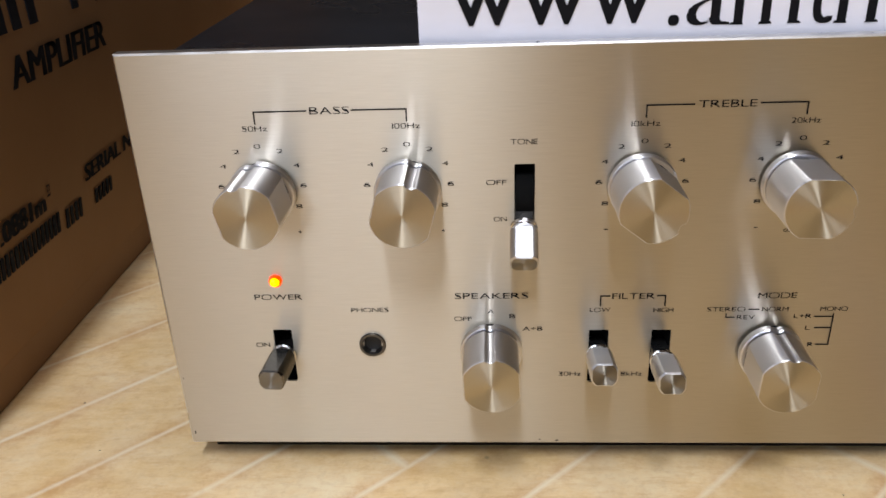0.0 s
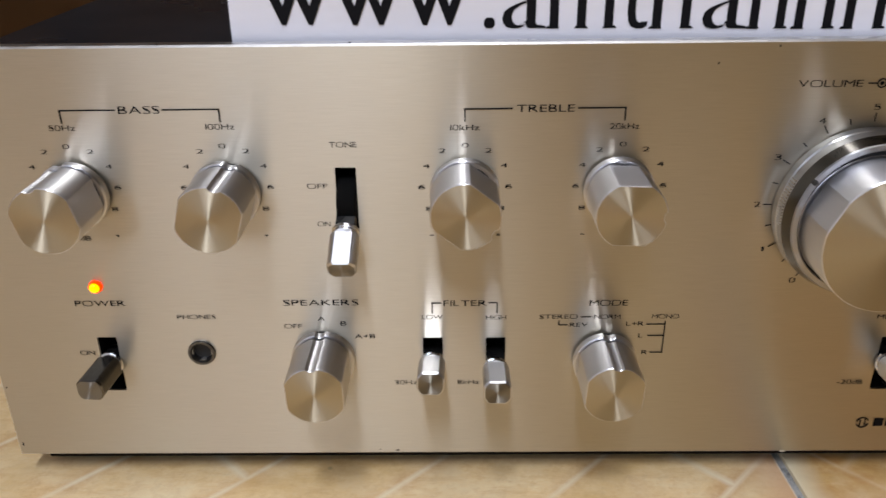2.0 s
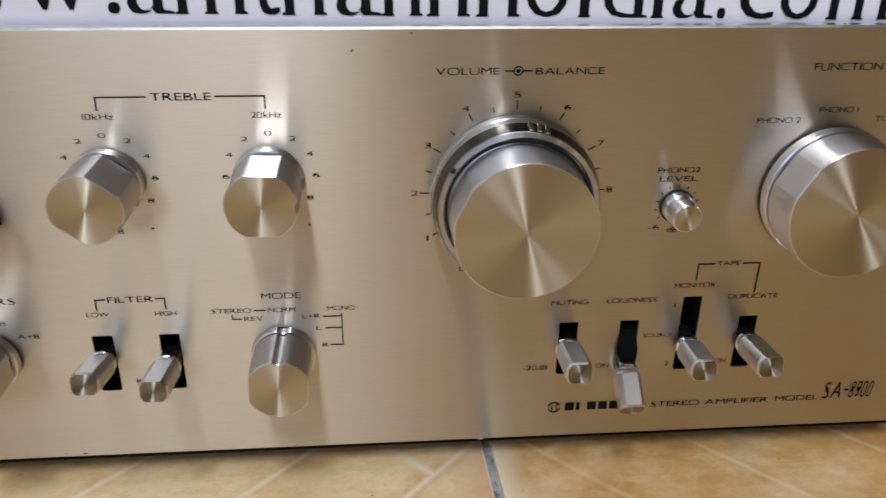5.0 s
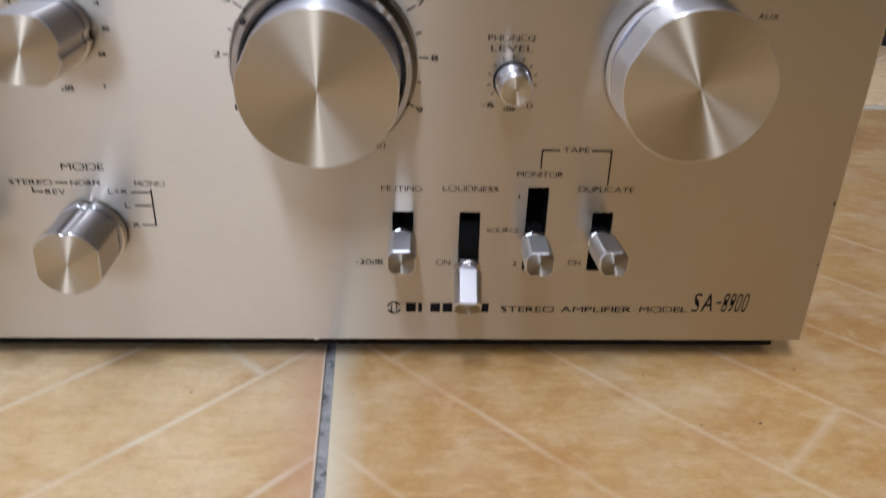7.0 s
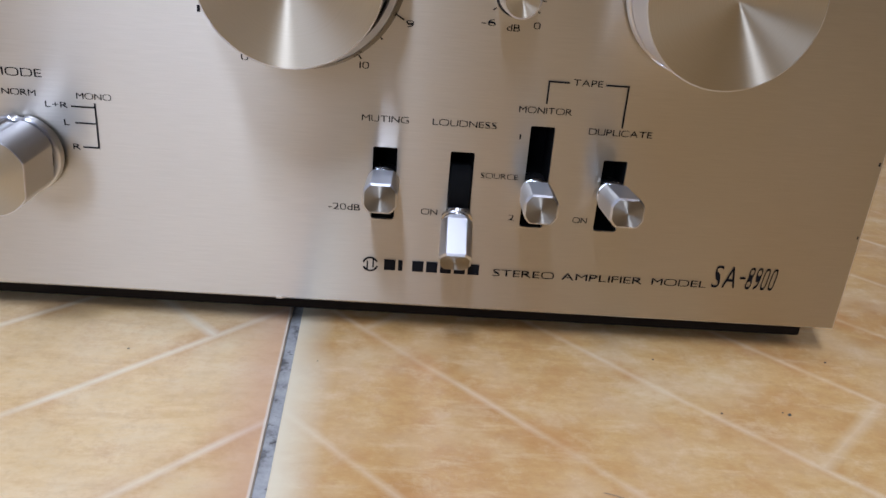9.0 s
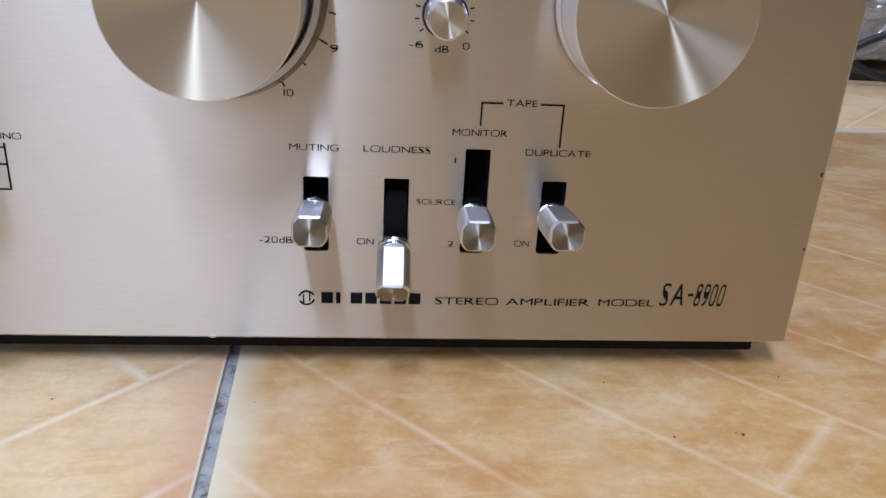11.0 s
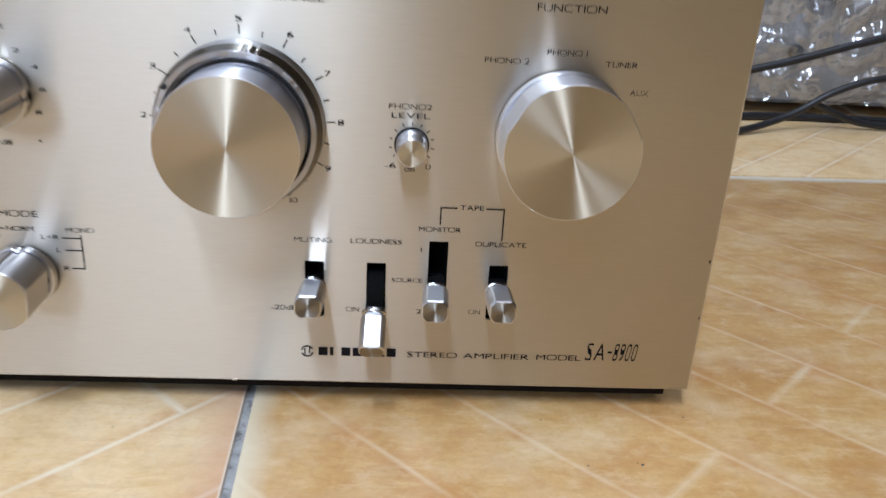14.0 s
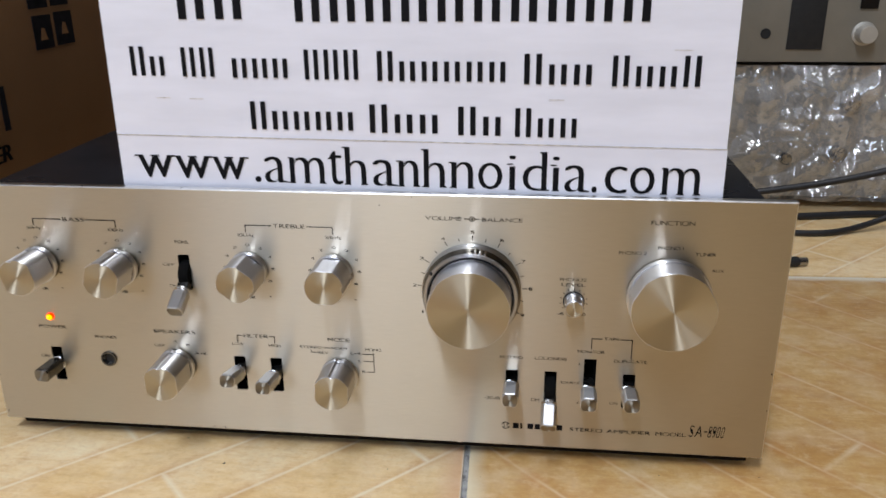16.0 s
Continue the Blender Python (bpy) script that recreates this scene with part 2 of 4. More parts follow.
TS, GX, GY, GAP = 0.500, 0.0560, 0.2795, 0.0030
PLATE = brushed_plate()
FACE = turned_face()
SIDE = turned_side()
CHROME = plain("polished_chrome", (0.62, 0.62, 0.63), 0.12, 1.0, 0.03, 200, 0.02)
LEVER = turned_side("satin_aluminium_lever", 0.33, (0.70, 0.70, 0.72))
DARK_LEVER = turned_side("dark_grey_lever", 0.26, (0.17, 0.165, 0.16))
TIP = turned_face("turned_lever_tip", (0.37, 0.33, 0.27), (0.43, 0.385, 0.32), 0.56)
TIP_DARK = turned_face("dark_grey_lever_tip", (0.20, 0.19, 0.175), (0.26, 0.245, 0.225), 0.34)
# Chrome whose colour is darkened to carry the reflection of a dark room.
RING = plain("chrome_with_dark_reflection", (0.15, 0.145, 0.14), 0.11, 1.0, 0.04, 200, 0.02)
EDGE = plain("polished_plate_edge", (0.80, 0.79, 0.78), 0.32, 1.0, 0.06, 300, 0.05)
RING_SIDE = turned_side("satin_grey_ring", 0.30, (0.46, 0.46, 0.47))
JACK_METAL = plain("blackened_metal", (0.12, 0.115, 0.11), 0.35, 1.0, 0.05, 90, 0.03)
DARK_METAL = plain("grey_smoked_metal", (0.36, 0.35, 0.34), 0.25, 1.0, 0.05, 90, 0.03)
BLACK = plain("black_plastic", (0.010, 0.010, 0.011), 0.65, 0.0, 0.2, 300, 0.1)
SLOT_BLACK = plain("matt_black_slot", (0.004, 0.004, 0.004), 0.95, 0.0, 0.2, 300, 0.0)
SLOT_BLACK.node_tree.nodes["Principled BSDF"].inputs["Specular IOR Level"].default_value = 0.1
# Dark brown of the receiver's buttons and of the slab imitating under-plate shade.
MATT_BROWN = plain("matt_dark_brown", (0.012, 0.009, 0.007), 0.9, 0.0, 0.2, 90, 0.05)
MATT_BROWN.node_tree.nodes["Principled BSDF"].inputs["Specular IOR Level"].default_value = 0.1
STEM = plain("glossy_black_stem", (0.010, 0.010, 0.010), 0.28, 0.0, 0.2, 300, 0.02)
STEM.node_tree.nodes["Principled BSDF"].inputs["Specular IOR Level"].default_value = 0.3
INK = plain("black_ink", (0.006, 0.006, 0.008), 0.65, 0.0, 0.1, 300, 0.0)
INK.node_tree.nodes["Principled BSDF"].inputs["Specular IOR Level"].default_value = 0.12
COVER = plain("black_vinyl_cover", (0.011, 0.012, 0.015), 0.30, 0.0, 0.25, 30, 0.10)
grout = Nodes("dirty_grey_grout")
gf = grout.noise(grout.coord(), 160.0, 4.0, 0.65)
gs = grout.noise(grout.coord(), 420.0, 3.0, 0.6)
gc = grout.ramp(gf, (0.36, (0.13, 0.125, 0.12)), (0.46, (0.33, 0.33, 0.325)), (0.62, (0.44, 0.44, 0.43)))
grout.set(Base_Color=grout.mix(grout.span(gs, 0.62, 0.70, 0.0, 0.85), gc, (0.06, 0.05, 0.045)), Roughness=0.9)
grout.bump(gf, 0.5, 0.0006)
GROUT = grout.mat
# Left print is paler; uneven floor light is also put into both palettes.
TILE_R = tile_material("glazed_tile_right", 1.0, 0.0785, 0.2385, ((0.45, 0.200, 0.059), (0.56, 0.293, 0.098), (0.635, 0.375, 0.145), (0.71, 0.505, 0.268)))
TILE_L = tile_material("glazed_tile_left", -1.0, 0.0165, -0.030, ((0.66, 0.385, 0.155), (0.79, 0.53, 0.255), (0.86, 0.62, 0.35), (0.90, 0.73, 0.48)))
CARD = cardboard_material()
PAPER = paper_material()
FILM = cling_material()
# Wall and ceiling tones steer reflections: pale on the left, dark on the right.
WALL = plain("pale_wall_tone", (0.74, 0.76, 0.79), 0.8, 0.0, 0.05, 6, 0.1)
DARK_WALL = plain("dark_brown_wall_tone", (0.036, 0.024, 0.015), 0.8, 0.0, 0.1, 6, 0.1)
BROWN_WALL = plain("brown_wall_tone", (0.060, 0.036, 0.019), 0.8, 0.0, 0.08, 6, 0.1)
CEIL = plain("grey_ceiling_tone", (0.50, 0.50, 0.50), 0.9, 0.0, 0.03, 6, 0.1)
CABLE = plain("black_rubber_cable", (0.014, 0.014, 0.016), 0.45, 0.0, 0.2, 200, 0.1)
WRAPPED = plain("pale_silver_panel", (0.40, 0.37, 0.325), 0.5, 0.2, 0.1, 40, 0.05)
DULL = plain("dull_aluminium_knob", (0.50, 0.47, 0.42), 0.55, 0.6, 0.05, 90, 0.02)
SILVER = plain("dull_silver_panel", (0.23, 0.21, 0.175), 0.5, 0.3, 0.06, 40, 0.05)
led = Nodes("glowing_orange_led")
led.set(Base_Color=(0.9, 0.25, 0.02), Emission_Color=(1.0, 0.42, 0.006), Emission_Strength=2.8, Roughness=0.25)
LED = led.mat
# Glowing red ring that imitates the halo round the pilot light.
glow = Nodes("glowing_red_halo")
glow.set(Base_Color=(0.8, 0.06, 0.01), Emission_Color=(1.0, 0.05, 0.004), Emission_Strength=1.8, Roughness=0.3)
GLOW = glow.mat

# ---- mesh helpers ----


def finish(bm, name, material, angle=35):
    bmesh.ops.recalc_face_normals(bm, faces=bm.faces)
    me = bpy.data.meshes.new(name)
    bm.to_mesh(me)
    bm.free()
    me.materials.append(material)
    me.polygons.foreach_set("use_smooth", [True] * len(me.polygons))
    me.set_sharp_from_angle(angle=radians(angle))
    return me


def part(name, bm, material, parent, label="", at=(0, 0, 0), angle=35):
    """Links a bmesh as one mesh object under a thing or a part."""
    ob = new(name, finish(bm, name, material, angle))
    ob.location = at
    ob.parent = parent
    return tagged(ob, label)


def thing(name, label, category, at=(0, 0, 0), group="", kind=""):
    ob = new(name)
    ob.empty_display_size = 0.02
    ob.location = at
    return tagged(ob, label, category, group, kind)


def slab(bm, x0, x1, y0, y1, z0, z1, bevel=0.0, seg=2):
    """A box between two corners, its edges rounded."""
    made = bmesh.ops.create_cube(bm, size=1.0)
    vs = made["verts"]
    bmesh.ops.scale(bm, vec=(x1 - x0, y1 - y0, z1 - z0), verts=vs)
    bmesh.ops.translate(bm, vec=((x0 + x1) / 2, (y0 + y1) / 2, (z0 + z1) / 2), verts=vs)
    if bevel:
        edges = list({e for v in vs for e in v.link_edges})
        bmesh.ops.bevel(bm, geom=edges, offset=bevel, segments=seg, profile=0.6, affect="EDGES")
    return bm


def box_bm(*a, **k):
    return slab(bmesh.new(), *a, **k)


def lathe(profile, limit=None, seg=96, caps=(True, True)):
    """Turns a profile of (y, radius) round the axis y; limit(angle) cuts flats and grooves; the angle runs clockwise from the top as seen from the front."""
    bm = bmesh.new()
    rings = []
    for y, r in profile:
        ring = []
        for k in range(seg):
            a = 2 * math.pi * k / seg
            rr = min(r, r / profile_max(profile) * limit(a)) if limit else r
            ring.append(bm.verts.new((rr * math.sin(a), y, rr * math.cos(a))))
        rings.append(ring)
    for a, b in zip(rings, rings[1:]):
        for k in range(seg):
            bm.faces.new((a[k], a[(k + 1) % seg], b[(k + 1) % seg], b[k]))
    if caps[0]:
        bm.faces.new(rings[0])
    if caps[1]:
        bm.faces.new(rings[-1])
    return bm


def profile_max(profile):
    return max(r for _, r in profile)


def turn(a):
    return (a + math.pi) % (2 * math.pi) - math.pi


def cut(radius, flats=(), flat_at=0.0, groove=None, groove_half=0.0016, groove_deep=0.0009):
    """The outline of a knob: a circle with flats at the angles given and a rounded groove."""

    def limit(a):
        r = radius
        for f in flats:
            d = turn(a - radians(f))
            if abs(d) < 1.2:
                r = min(r, flat_at / math.cos(d))
        if groove is not None:
            s = abs(turn(a - radians(groove))) * radius
            if s < groove_half:
                r -= groove_deep * math.sqrt(1 - (s / groove_half) ** 2)
        return r

    return limit


def text_mesh(s, x0, x1, z0, z1, name, bold=0.0, thin=0.0):
    """A word in the built-in font, fitted into a rectangle of the plane y = 0, facing -y; bold: metres by which strokes are widened."""
    cu = bpy.data.curves.new(name, "FONT")
    cu.body = s
    cu.resolution_u = 3
    cu.offset = thin
    tmp = bpy.data.objects.new(name, cu)
    scene.collection.objects.link(tmp)
    bpy.context.view_layer.update()
    me = bpy.data.meshes.new_from_object(tmp)
    bpy.data.objects.remove(tmp)
    bpy.data.curves.remove(cu)
    co = np.empty(len(me.vertices) * 3)
    me.vertices.foreach_get("co", co)
    co = co.reshape(-1, 3)
    lo, hi = co.min(0), co.max(0)
    out = np.zeros_like(co)
    out[:, 0] = x0 + bold / 2 + (co[:, 0] - lo[0]) / max(1e-9, hi[0] - lo[0]) * (x1 - x0 - bold)
    out[:, 2] = z0 + (co[:, 1] - lo[1]) / max(1e-9, hi[1] - lo[1]) * (z1 - z0)
    me.vertices.foreach_set("co", out.ravel())
    me.update()
    if bold:
        bm = bmesh.new()
        for k in (-0.5, 0.0, 0.5):
            start = len(bm.verts)
            bm.from_mesh(me)
            bm.verts.ensure_lookup_table()
            bmesh.ops.translate(bm, vec=(k * bold, -0.00001 * k, 0), verts=bm.verts[start:])
        bm.to_mesh(me)
        bm.free()
    return me


GLYPHS = {}
ROUND = "BCDGOPRSU0235689"


def glyph(c):
    """Points, faces and width of one built-in letter in cap heights; round letters are squared off as on engraved panels."""
    if c not in GLYPHS:
        cu = bpy.data.curves.new("glyph", "FONT")
        cu.body, cu.resolution_u, cu.offset = c, 4, 0.006 if c in ROUND else 0.0
        tmp = bpy.data.objects.new("glyph", cu)
        scene.collection.objects.link(tmp)
        bpy.context.view_layer.update()
        me = bpy.data.meshes.new_from_object(tmp)
        bpy.data.objects.remove(tmp)
        bpy.data.curves.remove(cu)
        co = np.array([v.co[:2] for v in me.vertices])
        faces = [tuple(p.vertices) for p in me.polygons]
        bpy.data.meshes.remove(me)
        if c in ROUND:
            lo, hi = co.min(0), co.max(0)
            uv = (co - lo) / (hi - lo) * 2 - 1
            uv = np.sign(uv) * np.abs(uv) ** (0.80 if c in "PRB" else 0.66)
            co = lo + (uv + 1) / 2 * (hi - lo)
        GLYPHS[c] = (co, faces)
    return GLYPHS[c]


def lettering(s, x0, x1, z0, z1, parent, material, y=-0.00012, name="lettering", gap=0.09):
    """A word printed between x0 and x1 with its capitals from z0 to z1."""
    cap = glyph("H")[0][:, 1].max()
    widths = [0.22 if c == " " else float(np.ptp(glyph(c)[0][:, 0])) for c in s]
    k = (x1 - x0) / (sum(widths) + gap * (len(s) - 1))
    verts, faces, x = [], [], x0
    for c, w in zip(s, widths):
        if c != " ":
            co, fs = glyph(c)
            start = len(verts)
            low = co[:, 0].min()
            verts += [(x + (px - low) * k, 0.0, z0 + pz / cap * (z1 - z0)) for px, pz in co]
            faces += [tuple(start + i for i in f) for f in fs]
        x += (w + gap) * k
    me = bpy.data.meshes.new(name)
    me.from_pydata(verts, [], faces)
    me.materials.append(material)
    ob = new(name, me)
    ob.location = (0, y, 0)
    ob.parent = parent
    return ob


def bars(rects, parent, material, name, y=-0.00012, deep=0.00006):
    """Flat printed bars (x0, x1, z0, z1), each a part."""
    return [part(name, box_bm(x0, x1, y - deep, y, z0, z1), material, parent) for x0, x1, z0, z1 in rects]


def tube(name, points, radius, material, resolution=6):
    """A round cable along points, as a mesh."""
    cu = bpy.data.curves.new(name, "CURVE")
    cu.dimensions, cu.bevel_depth, cu.bevel_resolution, cu.resolution_u, cu.use_fill_caps = "3D", radius, 3, resolution, True
    sp = cu.splines.new("NURBS")
    sp.points.add(len(points) - 1)
    for p, q in zip(sp.points, points):
        p.co = (*q, 1)
    sp.use_endpoint_u, sp.order_u = True, 4
    tmp = bpy.data.objects.new(name, cu)
    scene.collection.objects.link(tmp)
    bpy.context.view_layer.update()
    me = bpy.data.meshes.new_from_object(tmp)
    bpy.data.objects.remove(tmp)
    bpy.data.curves.remove(cu)
    me.materials.clear()
    me.materials.append(material)
    me.polygons.foreach_set("use_smooth", [True] * len(me.polygons))
    return me


# ---- room shell ----
RX, RY0, RY1, RH = 1.9, -3.2, 1.6, 2.6


def setting(name, bm, material, label, category):
    return tagged(new(name, finish(bm, name, material)), label, category, kind="structure")


setting("floor", box_bm(-RX, RX, RY0, RY1, -0.08, -0.0015), GROUT, "dirty grey grout bed under glazed floor tiles", "floor")
setting("wall_north", box_bm(-RX - 0.1, RX + 0.1, RY1, RY1 + 0.1, -0.08, RH), DARK_WALL, "unseen dark brown wall added to darken right reflections behind the stack", "wall")
# South, west and east walls are unseen, added to shape the plate's reflections.
DX0, DX1, DH = -1.56, -0.42, 2.10
south = bmesh.new()
slab(south, -RX - 0.1, DX0, RY0 - 0.1, RY0, -0.08, RH)
slab(south, DX1, RX + 0.1, RY0 - 0.1, RY0, -0.08, RH)
slab(south, DX0, DX1, RY0 - 0.1, RY0, DH, RH)
slab(south, DX0, DX1, RY0 - 0.1, RY0, -0.08, 0.60)
setting("wall_south", south, BROWN_WALL, "unseen brown wall added to darken reflections, open for the added light", "wall")
setting("wall_west", box_bm(-RX - 0.1, -RX, RY0, RY1, -0.08, RH), WALL, "unseen pale wall added to brighten left reflections", "wall")
setting("wall_east", box_bm(RX, RX + 0.1, RY0, RY1, -0.08, RH), DARK_WALL, "unseen dark brown wall added to darken right reflections", "wall")
setting("ceiling", box_bm(-RX - 0.1, RX + 0.1, RY0 - 0.1, RY1 + 0.1, RH, RH + 0.1), CEIL, "unseen grey ceiling toned down to cut fill light", "ceiling")

# ---- amplifier ----
AW, ZB, ZT, THICK = 0.2111, 0.0097, 0.1498, 0.0045
amp = thing("amplifier", "silver stereo amplifier with brushed aluminium front on a tiled floor", "amplifier")

SLOTS = {
    "tone": (-0.0950, -0.0888, 0.0942, 0.1142),
    "power": (-0.1756, -0.1693, 0.0366, 0.0571),
    "low": (-0.0705, -0.0641, 0.0359, 0.0563),
    "high": (-0.0502, -0.0439, 0.0358, 0.0562),
    "muting": (0.0765, 0.0828, 0.0356, 0.0556),
    "loudness": (0.0966, 0.1029, 0.0356, 0.0556),
    "monitor": (0.1166, 0.1229, 0.0358, 0.0638),
    "duplicate": (0.1367, 0.1430, 0.0359, 0.0559),
}
JACK = (-0.1423, 0.0513)


def plate_bm():
    """The front plate, with chamfered rim and slots that go through it."""
    c = 0.0006
    holes = list(SLOTS.values()) + [(JACK[0] - 0.003, JACK[0] + 0.003, JACK[1] - 0.003, JACK[1] + 0.003)]
    xs = sorted({-AW + c, AW - c} | {h[k] for h in holes for k in (0, 1)})
    zs = sorted({ZB + c, ZT - c} | {h[k] for h in holes for k in (2, 3)})
    bm = bmesh.new()
    cache = {}

    def v(x, y, z):
        key = (round(x, 6), round(y, 6), round(z, 6))
        if key not in cache:
            cache[key] = bm.verts.new(key)
        return cache[key]

    def quad(*p):
        bm.faces.new([v(*q) for q in p])

    for x0, x1 in zip(xs, xs[1:]):
        for z0, z1 in zip(zs, zs[1:]):
            mx, mz = (x0 + x1) / 2, (z0 + z1) / 2
            if any(h[0] < mx < h[1] and h[2] < mz < h[3] for h in holes):
                continue
            quad((x0, 0, z0), (x1, 0, z0), (x1, 0, z1), (x0, 0, z1))
    for x0, x1, z0, z1 in holes:
        hx = [x for x in xs if x0 - 1e-7 <= x <= x1 + 1e-7]
        hz = [z for z in zs if z0 - 1e-7 <= z <= z1 + 1e-7]
        for a, b in zip(hx, hx[1:]):
            for z in (z0, z1):
                quad((a, 0, z), (b, 0, z), (b, THICK, z), (a, THICK, z))
        for a, b in zip(hz, hz[1:]):
            for x in (x0, x1):
                quad((x, 0, a), (x, 0, b), (x, THICK, b), (x, THICK, a))
    for x0, x1, z0, z1 in SLOTS.values():
        for x, side, z, rise, r in ((x0, 1, z0, 1, 0.0008), (x1, -1, z0, 1, 0.0008), (x0, 1, z1, -1, 0.0004), (x1, -1, z1, -1, 0.0004)):
            arc = [(x + side * r * (1 - math.sin(radians(a))), z + rise * r * (1 - math.cos(radians(a)))) for a in (0, 22.5, 45, 67.5, 90)]
            for (ax, az), (bx, bz) in zip(arc, arc[1:]):
                bm.faces.new((v(x, 0, z), v(ax, 0, az), v(bx, 0, bz)))
                quad((ax, 0, az), (bx, 0, bz), (bx, THICK, bz), (ax, THICK, az))
    ox0, ox1, oz0, oz1 = -AW, AW, ZB, ZT
    for a, b in zip(xs, xs[1:]):
        for zi, zo in ((zs[0], oz0), (zs[-1], oz1)):
            ea = ox0 if a == xs[0] else a
            eb = ox1 if b == xs[-1] else b
            quad((a, 0, zi), (b, 0, zi), (eb, c, zo), (ea, c, zo))
            quad((ea, c, zo), (eb, c, zo), (eb, THICK, zo), (ea, THICK, zo))
    for a, b in zip(zs, zs[1:]):
        for xi, xo in ((xs[0], ox0), (xs[-1], ox1)):
            ea = oz0 if a == zs[0] else a
            eb = oz1 if b == zs[-1] else b
            quad((xi, 0, a), (xi, 0, b), (xo, c, eb), (xo, c, ea))
            quad((xo, c, ea), (xo, c, eb), (xo, THICK, eb), (xo, THICK, ea))
    return bm


plate = part("faceplate", plate_bm(), PLATE, amp, "brushed champagne-silver aluminium faceplate", angle=20)
plate.data.materials.append(EDGE)
for p in plate.data.polygons:
    p.material_index = 0 if abs(p.normal.y) > 0.95 else 1

# case behind the plate
cover = bmesh.new()
slab(cover, -0.200, 0.200, 0.0145, 0.385, 0.0100, 0.1475, bevel=0.0020)
part("cover", cover, COVER, amp, "black grained vinyl-clad metal cover")
rim = bmesh.new()
slab(rim, -0.199, 0.199, 0.0047, 0.0160, 0.1360, 0.1470)
slab(rim, -0.199, 0.199, 0.0047, 0.0160, 0.0104, 0.0240)
slab(rim, -0.199, -0.190, 0.0047, 0.0160, 0.0240, 0.1360)
slab(rim, 0.190, 0.199, 0.0047, 0.0160, 0.0240, 0.1360)
part("front_frame", rim, COVER, amp)
# Dark slab added to deepen the shade in the gap below the plate.
part("gap_shade_slab", box_bm(-0.205, 0.205, 0.0062, 0.380, 0.0036, 0.0099, bevel=0.0008), MATT_BROWN, amp, "dark slab standing in for the shade under the faceplate")
for fx in (-0.165, 0.165):
    for fy in (0.04, 0.34):
        foot = lathe([(-0.009, 0.0115), (-0.008, 0.0125), (0.008, 0.0135), (0.0085, 0.0125)], seg=32)
        bmesh.ops.rotate(foot, cent=(0, 0, 0), matrix=Matrix.Rotation(radians(-90), 3, "X"), verts=foot.verts)
        part("rubber_foot", foot, BLACK, amp, at=(fx, fy, 0.0085))

# slot housings: black boxes open to the front
for key, (x0, x1, z0, z1) in SLOTS.items():
    bm = bmesh.new()
    e = 0.0004
    slab(bm, x0 - e, x0 + e * 0.5, 0.0007, 0.013, z0 - e, z1 + e)
    slab(bm, x1 - e * 0.5, x1 + e, 0.0007, 0.013, z0 - e, z1 + e)
    slab(bm, x0 - e, x1 + e, 0.0007, 0.013, z1 - e * 0.5, z1 + e)
    slab(bm, x0 - e, x1 + e, 0.0007, 0.013, z0 - e, z0 + e * 0.5)
    slab(bm, x0 - e, x1 + e, 0.0125, 0.0135, z0 - e, z1 + e)
    part("switch_slot", bm, SLOT_BLACK, amp, "black plastic switch slot")


def knob(name, cx, cz, radius, length, groove, flats, flat_at, collar=0.0042, label=""):
    """A turned aluminium knob: collar, dark gap, flank with flats and pointer groove, turned end face."""
    lim = cut(radius, flats, flat_at, groove)
    body = lathe([(-collar - 0.0008, radius - 0.0012), (-collar - 0.0011, radius), (-length + 0.0002, radius), (-length, radius - 0.0002), (-length, radius - 0.0011)], lim, seg=144, caps=(True, False))
    ob = part(name, body, SIDE, amp, label, at=(cx, 0, cz), angle=9)
    part("collar", lathe([(-0.0012, radius), (-0.0015, radius + 0.0004), (-collar + 0.0003, radius + 0.0004), (-collar, radius)], cut(radius + 0.0004, groove=groove)), SIDE, ob)
    # Black fillers put the shade of the narrow gaps into colour.
    part("gap_ring", lathe([(-0.0001, radius - 0.0006), (-0.0014, radius - 0.0006)]), BLACK, ob)
    part("gap_fill_core", lathe([(-collar + 0.0002, radius - 0.0012), (-collar - 0.0010, radius - 0.0012)]), BLACK, ob)
    part("end_face", lathe([(-length + 0.0002, radius - 0.0003), (-length - 0.0001, radius - 0.0003)], cut(radius - 0.0003, flats, flat_at - 0.0003, groove), seg=144, caps=(False, True)), FACE, ob, "circularly turned aluminium face")
    return ob


KR, KF, KL = 0.0098, 0.0088, 0.0217
knob("bass_knob", -0.1719, 0.1069, KR, KL, -14, (76, 256), KF)
knob("bass_knob", -0.1272, 0.1068, KR, KL, 16, (106, 286), KF)
knob("treble_knob", -0.0571, 0.1072, KR, KL, 122, (38, 218), 0.0085)
knob("treble_knob", -0.0122, 0.1072, KR, KL, 92, (2, 182), KF)
knob("speaker_selector_knob", -0.1026, 0.0497, KR, 0.0226, -2, (88, 268), KF)
knob("mode_selector_knob", -0.0120, 0.0484, KR, 0.0210, 3, (93, 273), KF)
knob("function_selector_knob", 0.1556, 0.1001, 0.0201, 0.0198, None, (60, -60), 0.0195, collar=0.005)

# volume knob over its balance ring
vol = knob("volume_knob", 0.0588, 0.0997, 0.0201, 0.0260, None, (-64,), 0.0195, collar=0.0100)
# Black disc stands in for the shade between knob and ring.
part("gap_fill_disc", lathe([(-0.0095, 0.0214), (-0.0098, 0.0214)], seg=96), BLACK, vol)
